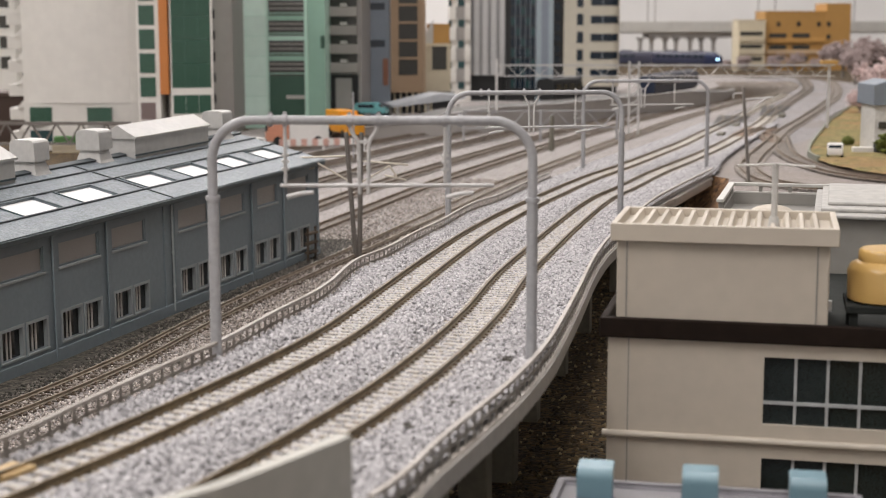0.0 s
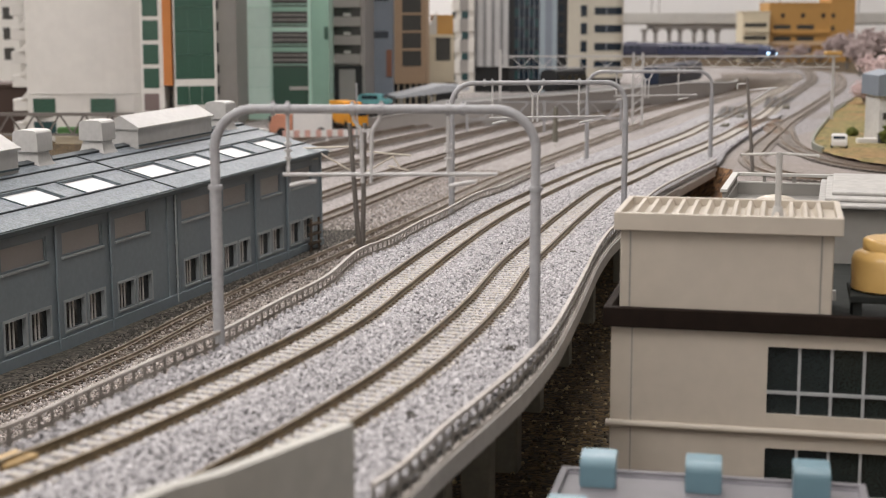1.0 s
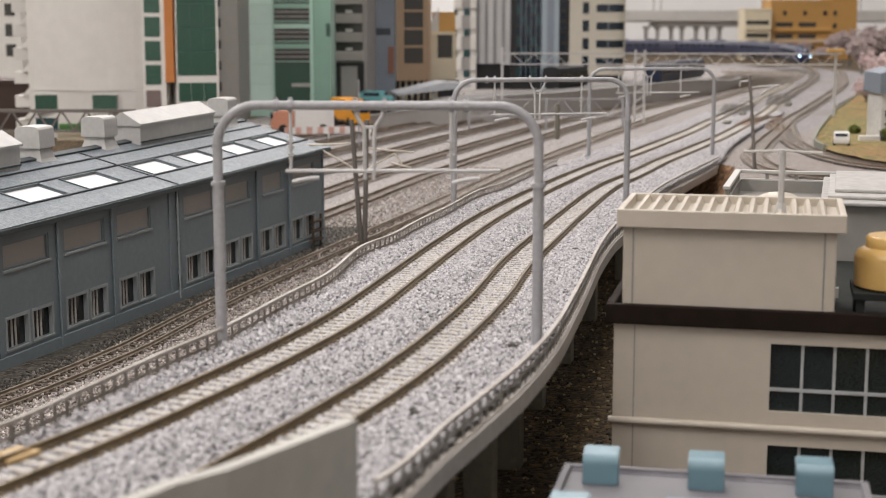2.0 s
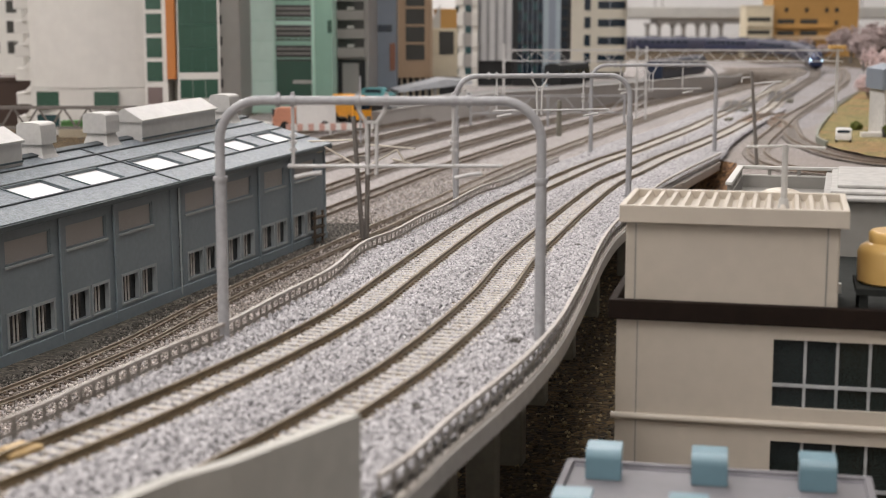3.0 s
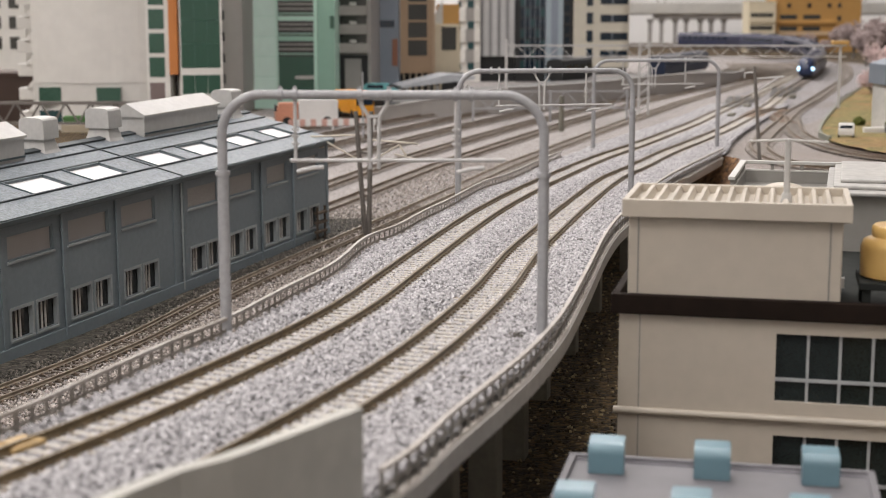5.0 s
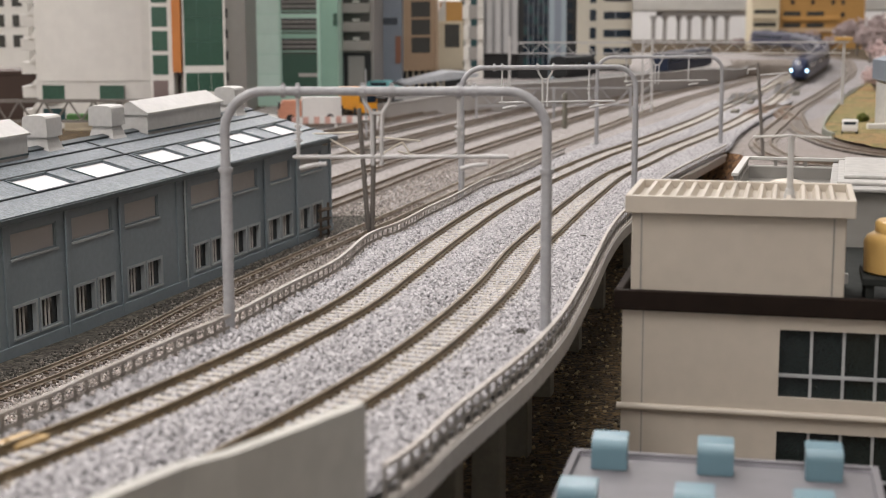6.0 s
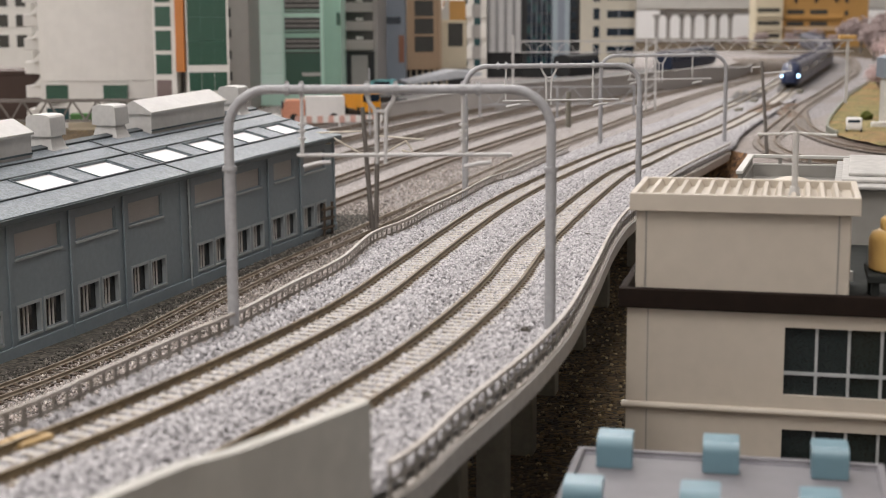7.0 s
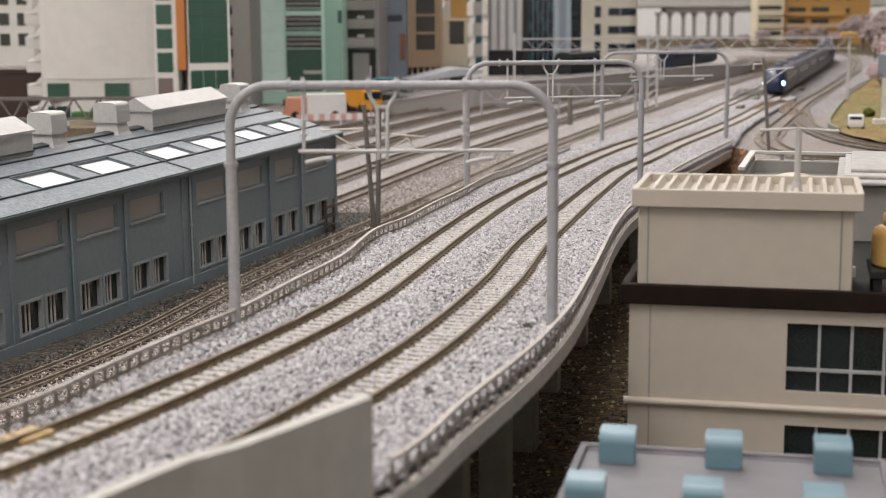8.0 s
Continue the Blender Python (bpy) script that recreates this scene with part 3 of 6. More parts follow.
def glass_mat(name, colour, rough=0.12, spec=0.6, spread=1.0):
    if name in MATS:
        return MATS[name]
    m = bpy.data.materials.new(name)
    m.use_nodes = True
    nt = m.node_tree
    b = nt.nodes["Principled BSDF"]
    n = nt.nodes.new("ShaderNodeTexNoise")
    n.inputs["Scale"].default_value = 60
    mix = nt.nodes.new("ShaderNodeMix")
    mix.data_type = "RGBA"
    mix.inputs[6].default_value = (*[c * 0.55 for c in colour], 1)
    mix.inputs[7].default_value = (*[c * 1.45 for c in colour], 1)
    # light and dark blotches in the base colour stand in for reflections
    wide = nt.nodes.new("ShaderNodeMapRange")
    wide.inputs[1].default_value, wide.inputs[2].default_value = 0.5 - 0.5 / (1 + spread), 0.5 + 0.5 / (1 + spread)
    nt.links.new(n.outputs["Fac"], wide.inputs[0])
    nt.links.new(wide.outputs[0], mix.inputs[0])
    nt.links.new(mix.outputs[2], b.inputs["Base Color"])
    b.inputs["Roughness"].default_value = rough
    b.inputs["Specular IOR Level"].default_value = spec
    MATS[name] = m
    return m


# ---- the long grey engine shed ----
SHED = mat("blue_grey_paint", (0.2, 0.24, 0.263), 0.45, spread=0.05, grain=500, bump=0.05, stain=(0.178, 0.214, 0.235), big=25)
SHED_TRIM = mat("dark_blue_grey_trim", (0.075, 0.10, 0.11), 0.5, spread=0.06, grain=500)
ROOF = mat("grey_roof_sheet", (0.128, 0.15, 0.168), 0.45, spread=0.4, grain=1300, bump=0.5, stain=(0.25, 0.275, 0.295), stain_at=0.62, big=330)
ROOF_SEAM = mat("dark_roof_seam", (0.045, 0.055, 0.06), 0.6)
SKYLIGHT = mat("white_skylight_sheet", (0.93, 0.93, 0.93), 0.25, spread=0.01, grain=50, bump=0.0, stain=(0.93, 0.93, 0.93))
VENT_GREY = mat("pale_grey_vent_plastic", (0.50, 0.49, 0.47), 0.5, spread=0.05, grain=500, bump=0.06)
FRAME_GREY = mat("grey_window_frame", (0.33, 0.36, 0.37), 0.5, spread=0.05)
MILKY = glass_mat("milky_brown_glazing", (0.34, 0.322, 0.308), 0.35)
DARK_IN = mat("shed_inside", (0.03, 0.03, 0.028), 0.8)
PALE_BAR = mat("pale_window_bar", (0.55, 0.53, 0.5), 0.5)


def shed():
    top = new("engine_shed")
    top.matrix_basis = pose(-93 * MM, 519 * MM, 2 * MM, 1.0, 0, -19)
    tagged(top, "long blue-grey two-storey engine shed with skylights and roof vents", "shed")
    T, HW, W, RIDGE = 2.0, 40.0, 80.0, 50.0
    upper = [(-161, -139), (-131, -108), (-99.7, -76.4), (-68.3, -45.1), (-37.4, -15.7), (7.3, 30.4), (39.5, 60), (71.5, 90), (100, 121)]
    lower = [(-131, -120), (-117.5, -108), (-99.8, -88.9), (-86.6, -76.2), (-68.2, -57), (-54.8, -45.3), (-36.9, -26.6), (-24.6, -15.1), (8.1, 18.8), (21.0, 30.4),
             (38.4, 49.0), (51.2, 60.6), (68.4, 79.0), (81.0, 90.8), (98.0, 108.6), (111, 121.0)]
    ops = [(a, b, 27.6, 35.4) for a, b in upper] + [(a, b, 4.4, 13.4) for a, b in lower]
    bm = bmesh.new()
    pierced(bm, -170, 131, -4, HW, ops, lambda a, b, c, d: box(bm, -T, 0, a, b, c, d))
    finish(bm, "front_wall", SHED, top)
    bm = bmesh.new()
    prism(bm, [(-W, -4), (-T, -4), (-T, HW), (-W / 2, RIDGE - 1), (-W, HW)], 129, 131)
    finish(bm, "end_wall", SHED, top)
    finish(boxes((-W, -W + T, -170, 129, -4, HW)), "back_wall", SHED, top)
    finish(boxes((-W + T, -T - 7, -169, 128.9, -1, 0.2)), "shed_floor", DARK_IN, top)
    finish(boxes((-14, -13, -169, 128.9, 0.2, HW - 1)), "inner_partition", DARK_IN, top)
    finish(boxes((0, 0.9, -170, 131, -4, 2.6), bevel=0.2), "plinth", SHED, top)
    for s in (-134, -103, -71.5, -40.5, -3.0, 4.4, 34.5, 66, 95.5, 130):
        finish(boxes((0.0, 0.55, s - 0.8, s + 0.8, -4, HW - 0.4), bevel=0.15), "pilaster", SHED, top)
    for s in (-135.6, -73.0, -42.0, 1.2, 64.6, 94.1):
        bm = bmesh.new()
        tube(bm, [(1.0, s, 0), (1.0, s, HW - 1)], 0.36, 8)
        for z in (9, 21, 33):
            tube(bm, [(1.0, s, z - 0.4), (1.0, s, z + 0.4)], 0.55, 8)
        finish(bm, "downpipe", SHED if s != 1.2 else FRAME_GREY, top, smooth=True)
    finish(boxes((0.0, 0.3, 2.0, 2.9, -4, HW - 0.4)), "joint_gap", DARK_IN, top)
    for a, b in upper:
        win = finish(boxes((-1.2, -0.9, a, b, 27.6, 35.4)), "upper_window", MILKY, top, "milky brown glazing")
        finish(boxes((-0.85, 0.5, a - 0.5, b + 0.5, 26.8, 27.6), bevel=0.15), "sill", FRAME_GREY, win)
        finish(boxes((-0.85, -0.3, a, a + 0.6, 27.6, 35.4), (-0.85, -0.3, b - 0.6, b, 27.6, 35.4), (-0.85, -0.3, a, b, 34.8, 35.4), (-0.85, -0.3, a, b, 27.6, 28.1)), "frame", SHED, win)
    for a, b in lower:
        win = finish(boxes((-1.5, -1.3, a, b, 4.4, 13.4)), "lower_window", glass_mat("dark_glazing", (0.02, 0.022, 0.022), 0.1), top, "dark glazing with pale bars")
        finish(boxes((-1.2, 0.55, a - 0.5, b + 0.5, 3.6, 4.4), bevel=0.15), "sill", FRAME_GREY, win)
        finish(boxes((-1.2, 0.3, a - 0.6, a + 0.3, 4.4, 14), (-1.2, 0.3, b - 0.3, b + 0.6, 4.4, 14), (-1.2, 0.3, a, b, 13.1, 14)), "frame", FRAME_GREY, win)
        m = (a + b) / 2
        finish(boxes((-1.3, -0.9, m - 1.6, m - 1.1, 4.4, 13.2), (-1.3, -0.9, m + 0.3, m + 0.8, 4.4, 13.2)), "mullion", PALE_BAR, win)
    # roof: two slopes of sheet, the front one with seams and skylights
    slope = math.atan2(RIDGE - HW, W / 2)
    L = math.hypot(RIDGE - HW, W / 2)

    def on_slope(u, s, h):
        return (2.4 - u * math.cos(slope) - h * -math.sin(slope), s, HW - 0.6 + u * math.sin(slope) + h * math.cos(slope))

    def slab(u0, u1, s0, s1, h0, h1, name, material, label=""):
        bm = bmesh.new()
        vs = [bm.verts.new(on_slope(u, s, h)) for u in (u0, u1) for s in (s0, s1) for h in (h0, h1)]
        for f in [(0, 1, 3, 2), (4, 6, 7, 5), (0, 4, 5, 1), (2, 3, 7, 6), (0, 2, 6, 4), (1, 5, 7, 3)]:
            bm.faces.new([vs[i] for i in f])
        bmesh.ops.recalc_face_normals(bm, faces=bm.faces[:])
        return finish(bm, name, material, roof, label)

    lights = [(-148, -127), (-114, -93), (-72.5, -51.5), (-39, -18), (2.5, 23), (35.5, 54.5), (68, 86), (101, 118)]
    roof = bmesh.new()
    cuts = [(a, b, 11.5, 23.0) for a, b in lights]

    def put(a, b, c, d):
        vs = [roof.verts.new(on_slope(u, s, h)) for u in (c, d) for s in (a, b) for h in (0.0, 1.2)]
        for f in [(0, 1, 3, 2), (4, 6, 7, 5), (0, 4, 5, 1), (2, 3, 7, 6), (0, 2, 6, 4), (1, 5, 7, 3)]:
            roof.faces.new([vs[i] for i in f])

    pierced(roof, -172, 133, 0.0, L + 2.2, cuts, put)
    bmesh.ops.recalc_face_normals(roof, faces=roof.faces[:])
    roof = finish(roof, "roof", ROOF, top, "speckled grey sheet roof")
    bm = bmesh.new()
    prism(bm, [(-W / 2, RIDGE + 1), (-W - 2, HW - 1), (-W - 2, HW - 2.2), (-W / 2, RIDGE - 0.4)], -172, 133)
    finish(bm, "back_roof", ROOF, top)
    for u in (10.6, 24.0, 33.5):
        slab(u, u + 0.5, -172, 133, 1.2, 1.7, "roof_seam", ROOF_SEAM)
    slab(-0.5, 0.5, -172, 133, -0.9, 0.8, "gutter", SHED_TRIM)
    slab(L - 0.5, L + 2.4, -172, 133, 1.2, 1.9, "ridge_cap", ROOF_SEAM)
    slab(0, L, -1.0, -0.4, 1.2, 1.6, "roof_seam", ROOF_SEAM)
    for a, b in lights:
        slab(11.5, 23.0, a, b, 0.2, 0.6, "skylight", SKYLIGHT, "white skylight sheet")
        for q in ((11.0, 11.5, a - 0.5, b + 0.5), (23.0, 23.5, a - 0.5, b + 0.5), (11.5, 23, a - 0.6, a), (11.5, 23, b, b + 0.6)):
            slab(*q, 1.0, 1.6, "skylight_frame", SHED_TRIM)
    # ridge ventilators
    for s in (-160, -128, -22, 19, 117):
        v = finish(ventilator(), "roof_vent", VENT_GREY, top, "pale grey capped ventilator")
        v.location = ((-W / 2) * MM, s * MM, (RIDGE - 3.6) * MM)
        v.scale = (0.82, 0.78, 1.08)
        finish(vent_cap(), "vent_cap", VENT_GREY, v)
    for s0, s1 in ((-108, -41), (36, 95)):
        monitor(top, -W / 2, s0, s1, RIDGE - 3.5)
    return top


def ventilator():
    bm = bmesh.new()
    prof = [(9.6, -2.5), (9.2, 0.0), (6.0, 4.2), (4.9, 7.0), (4.9, 9.0)]
    rings = []
    for r, z in prof:
        rings.append([bm.verts.new((x * r, y * r, z)) for x, y in ((-1, -0.9), (1, -0.9), (1, 0.9), (-1, 0.9))])
    for a, b in zip(rings, rings[1:]):
        for k in range(4):
            bm.faces.new((a[k], a[(k + 1) % 4], b[(k + 1) % 4], b[k]))
    bm.faces.new(rings[-1])
    bm.faces.new(rings[0][::-1])
    return bm


def vent_cap():
    bm = bmesh.new()
    out = []
    for i in range(9):
        a = math.pi * i / 8
        out.append((-5.9 * math.copysign(abs(math.cos(a)) ** 0.45, math.cos(a)) if i != 4 else 0.0, 11.6 + 2.8 * math.sin(a) ** 0.45 if 0 < i < 8 else 11.6))
    prism(bm, [(-6.0, 7.6)] + out + [(6.0, 7.6)], -5.8, 5.8)
    return bm


def monitor(top, x, s0, s1, z):
    """A long gabled roof ventilator."""
    bm = bmesh.new()
    prism(bm, [(-7, 0), (7, -2.5), (7, 10.5), (-7, 10.5)], s0, s1)
    body = finish(bm, "ridge_monitor", VENT_GREY, top, "long gabled pale grey ridge ventilator")
    body.location = (x * MM, 0, z * MM)
    bm = bmesh.new()
    prism(bm, [(-7.8, 10.4), (7.8, 10.4), (7.8, 11.2), (0, 15.5), (-7.8, 11.2)], s0 - 0.8, s1 + 0.8)
    finish(bm, "monitor_roof", VENT_GREY, body)
    finish(boxes((7, 7.5, s0, s1, 4.0, 4.6)), "drip_rail", SHED_TRIM, body)


shed()


def platform_steps():
    top = thing("wooden_steps", -55.5, 628, 2.5, -19, "small dark wooden steps against the shed wall", "steps")
    for s in (-4, 4):
        finish(boxes((3.2, 4.0, s - 0.4, s + 0.4, 0, 15)), "upright", DARK_SLEEPER, top)
    for z in (4, 8, 12):
        finish(boxes((2.4, 4.6, -4.6, 4.6, z, z + 0.9)), "tread", DARK_SLEEPER, top)


platform_steps()


# ---- the cream office beside the ramp ----
CREAM = mat("cream_plastic", (0.468, 0.418, 0.348), 0.4, spread=0.03, grain=300, bump=0.04, stain=(0.445, 0.4, 0.342), big=20)
BROWN_BAND = mat("dark_brown_parapet", (0.014, 0.0085, 0.006), 0.8, spec=0.15, spread=0.15, grain=400, bump=0.04)
ROOF_DARK = mat("dark_roof_floor", (0.022, 0.024, 0.022), 0.9, spec=0.15, spread=0.15, grain=300)
TANK = mat("tan_tank_plastic", (0.52, 0.33, 0.11), 0.3, spread=0.04, grain=200, bump=0.03)
# high spread: stronger painted reflections in the office panes
OFFICE_GLASS = glass_mat("dark_office_glass", (0.015, 0.021, 0.020), 0.08, 0.6, 3.0)
BAR_GREY = mat("grey_window_bar", (0.36, 0.37, 0.37), 0.4)
GREY_WALL = mat("warm_grey_plastic", (0.25, 0.24, 0.22), 0.45, spread=0.04, grain=300, bump=0.04)
GREY_RAIL = mat("light_grey_plastic", (0.50, 0.49, 0.46), 0.5, spread=0.04, grain=300)


def office():
    top = thing("office_building", 33.4, 288, 0, -13, "cream plastic office block with dark brown roof parapet", "building")
    rows = [(25.0, 38.4), (4.8, 18.3), (-16, -2.2)]
    ops = []
    for lo, hi in rows:
        ops += [(31.0, 55.0, lo, hi), (60, 84, lo, hi)]
    bm = bmesh.new()
    pierced(bm, 0.8, 96, -26, 41.2, ops, lambda a, b, c, d: box(bm, a, b, 0, 2.0, c, d))
    finish(bm, "front_wall", CREAM, top)
    finish(boxes((0.8, 2.8, 2.0, 88, -26, 41.2)), "side_wall", CREAM, top)
    finish(boxes((94, 96, 2.0, 88, -26, 41.2)), "side_wall", CREAM, top)
    finish(boxes((2.8, 94, 86, 88, -26, 41.2)), "back_wall", CREAM, top)
    finish(boxes((-0.8, 97, -1.2, 0.6, 41.2, 45.1), bevel=0.25), "parapet", BROWN_BAND, top, "dark brown parapet band")
    finish(boxes((-0.8, 0.8, 0.7, 89, 41.2, 45.1), bevel=0.25), "parapet", BROWN_BAND, top, "dark brown parapet band")
    finish(boxes((0.9, 95, 0.7, 88, 40.6, 42.6)), "roof_floor", ROOF_DARK, top)
    for z in (21.0, 0.7):
        bm = bmesh.new()
        tube(bm, [(0.0, -0.3, z + 0.7), (96.6, -0.3, z + 0.7)], 0.75, 10)
        finish(bm, "moulding", CREAM, top, smooth=True)
    finish(boxes((4.75, 5.0, -0.03, 0.1, -26, 41.0)), "groove", MATS["warm_grey_plastic"], top)
    for a0, a1, lo, hi in ops:
        win = finish(boxes((a0, a1, 1.2, 1.5, lo, hi)), "window", OFFICE_GLASS, top, "dark glazed office window with grey bars")
        k = a0 + 6.0
        while k < a1 - 1:
            finish(boxes((k - 0.28, k + 0.28, 0.6, 1.15, lo, hi)), "mullion", BAR_GREY, win)
            k += 6.0
        finish(boxes((a0, a1, 0.55, 1.18, lo + 4.0, lo + 4.6)), "transom", BAR_GREY, win)
        finish(boxes((a0 - 0.3, a0, 0.3, 1.2, lo, hi), (a1, a1 + 0.3, 0.3, 1.2, lo, hi)), "frame", BAR_GREY, win)
        finish(boxes((a0 + 1, a1 - 1, 12, 13, lo, hi)), "blind", GREY_WALL, win)
    # stair house on the roof, with a ribbed lid
    house = finish(boxes((2.2, 42.6, 0.8, 26.5, 42.6, 60.6), bevel=0.3), "stair_house", CREAM, top)
    finish(boxes((1.0, 44.2, -0.6, 0.4, 60.2, 63.7), bevel=0.2), "lid_front", CREAM, house)
    finish(boxes((1.0, 44.2, 26.6, 27.8, 60.2, 63.7), bevel=0.2), "lid_back", CREAM, house)
    finish(boxes((1.0, 2.2, 0.4, 26.6, 60.2, 63.7), bevel=0.2), "lid_side", CREAM, house)
    finish(boxes((43.0, 44.2, 0.4, 26.6, 60.2, 63.7), bevel=0.2), "lid_side", CREAM, house)
    finish(boxes((2.2, 43.0, 0.4, 26.6, 60.6, 62.0)), "lid_floor", CREAM, house)
    k = 4.6
    while k < 42.6:
        bm = bmesh.new()
        prism(bm, [(k - 0.95, 61.9), (k + 0.95, 61.9), (k + 0.35, 63.4), (k - 0.35, 63.4)], 0.4, 26.6)
        finish(bm, "lid_rib", CREAM, house)
        k += 2.72
    finish(boxes((4.0, 4.3, 0.68, 0.85, 43, 60.1)), "panel_line", GREY_WALL, house)
    finish(boxes((40.2, 40.5, 0.68, 0.85, 43, 60.1)), "panel_line", GREY_WALL, house)
    mast = bmesh.new()
    tube(mast, [(31.9, 10, 62), (31.9, 10, 64.4)], 1.3, 12, r_end=0.9)
    tube(mast, [(31.9, 10, 64), (31.9, 10, 75)], 0.62, 10)
    finish(mast, "aerial_mast", VENT_GREY, house, smooth=True)
    bm = bmesh.new()
    tube(bm, [(24.5, 10, 74.4), (32, 10, 74.8), (39.5, 10, 74.4)], 0.25, 8)
    finish(bm, "aerial_boom", GREY_RAIL, house)
    for k in range(9):
        bm = bmesh.new()
        tube(bm, [(24.8 + k * 1.8, 8.6, 74.55), (24.8 + k * 1.8, 11.4, 74.55)], 0.14, 6)
        finish(bm, "aerial_element", GREY_RAIL, house)
    return top


office()


def water_tank():
    top = thing("water_tank", 88.0, 285, 42.7, -13, "glossy tan plastic water tank on a dark stand on the roof", "water tank")
    bm = bmesh.new()
    prof = [(0, 6), (6.8, 6), (7.6, 6.6), (7.7, 13.5), (7.2, 15.0), (6.0, 15.8), (5.7, 16.0), (5.7, 18.2), (5.2, 18.8), (0, 18.9)]
    rings = []
    for r, z in prof:
        rings.append([bm.verts.new((max(r, 0.01) * math.cos(2 * math.pi * k / 32), max(r, 0.01) * math.sin(2 * math.pi * k / 32), z)) for k in range(32)])
    for a, b in zip(rings, rings[1:]):
        for k in range(32):
            bm.faces.new((a[k], a[(k + 1) % 32], b[(k + 1) % 32], b[k]))
    tb = finish(bm, "tank_body", TANK, top, smooth=True)
    tb.scale.z, tb.location.z = 0.8, 1.2 * MM
    finish(boxes((-8, 8, -8, 8, 4.6, 6), bevel=0.2), "stand_top", ROOF_DARK, top)
    for sx in (-6.5, 6.5):
        for sy in (-6.5, 6.5):
            finish(boxes((sx - 0.8, sx + 0.8, sy - 0.8, sy + 0.8, 0, 4.6)), "stand_leg", ROOF_DARK, top)
    return top


water_tank()


def roof_duct():
    top = thing("roof_duct", 79.0, 303, 42.6, -13, "dark grey upright roof duct with pale pipe stubs", "duct")
    finish(boxes((-2.5, 0.5, -2, 2, 0, 14), bevel=0.3), "duct_body", MATS["dark_roof_floor"], top)
    finish(boxes((-3.4, -2.6, -1, 1, 3, 9)), "pipe_stub", GREY_RAIL, top)
    finish(boxes((0.6, 3, -1.5, 0, 1, 3)), "pipe_stub", GREY_RAIL, top)


roof_duct()


def rear_building():
    top = thing("terrace_building", 73.5, 385, 0, -15, "warm grey plastic building with a railed roof terrace", "building")
    finish(boxes((0, 100, 0, 45, -20, 51)), "wall", GREY_WALL, top)
    for b, n in (((0, 100, 43.6, 45, 51, 54.2), "parapet"), ((0, 1.4, 0, 43.6, 51, 54.2), "parapet")):
        finish(boxes(b), n, GREY_WALL, top)
    finish(boxes((-0.3, 100, 43.4, 45.2, 56.2, 57.1), bevel=0.15), "rail", GREY_RAIL, top)
    finish(boxes((-0.3, 1.5, 0, 43.4, 56.2, 57.1), bevel=0.15), "rail", GREY_RAIL, top)
    finish(boxes((1.5, 100, 43.5, 45.1, 54.2, 54.6)), "rail", GREY_RAIL, top)
    for k in range(13):
        finish(boxes((k * 8.2 + 0.1, k * 8.2 + 1.1, 43.9, 44.9, 54.2, 56.3)), "rail_post", GREY_WALL, top)
    for k in range(8):
        finish(boxes((0.2, 1.2, k * 5.6 + 0.5, k * 5.6 + 1.5, 54.2, 56.3)), "rail_post", GREY_WALL, top)
    hut = finish(boxes((27, 100, -24, 30, -20, 56), bevel=0.3), "lift_house", GREY_WALL, top)
    for i in range(3):
        finish(boxes((24.6 + i * 1.6, 101, -26 + i * 6.5, 33, 56 + i * 0.9, 56.9 + i * 0.9), bevel=0.3), "roof_slab", mat("slab_grey", (0.36, 0.35, 0.33), 0.5), hut)
    bm = bmesh.new()
    bmesh.ops.create_icosphere(bm, subdivisions=3, radius=1.0)
    for v in bm.verts:
        v.co = Vector((v.co.x * 6 + 13, v.co.y * 4 + 22, v.co.z * 2.6 + 51.0))
    finish(bm, "roof_mound", CREAM, top, smooth=True)
    return top


rear_building()

# ---- pale roof with blue-green vents in front ----
LILAC = mat("lilac_grey_roof", (0.14, 0.135, 0.145), 0.55, spread=0.05, grain=300, bump=0.05, stain=(0.18, 0.172, 0.185), big=40)
LILAC_EDGE = mat("grey_roof_edge", (0.27, 0.26, 0.28), 0.5, spread=0.05, grain=300)
TEAL = mat("blue_green_plastic", (0.125, 0.215, 0.255), 0.35, spread=0.04, grain=300, bump=0.03)


def low_roof():
    top = thing("flat_roof_building", 20, 231.4, 0, -12, "low building with a pale lilac-grey flat roof", "building")
    finish(boxes((1.2, 45.8, -80, -1.2, -20, 28.6)), "wall", LILAC_EDGE, top)
    finish(boxes((1.2, 45.8, -80, -1.2, 28.6, 29.2)), "roof", LILAC, top)
    for b in ((0, 47, -1.2, 0, 26, 30), (0, 1.2, -80, -1.2, 26, 30), (45.8, 47, -80, -1.2, 26, 30)):
        finish(boxes(b, bevel=0.15), "parapet", LILAC, top)
    finish(boxes((1.2, 45.8, -1.6, -1.2, 29.2, 29.5)), "gutter", LILAC_EDGE, top)
    return top


low_roof()


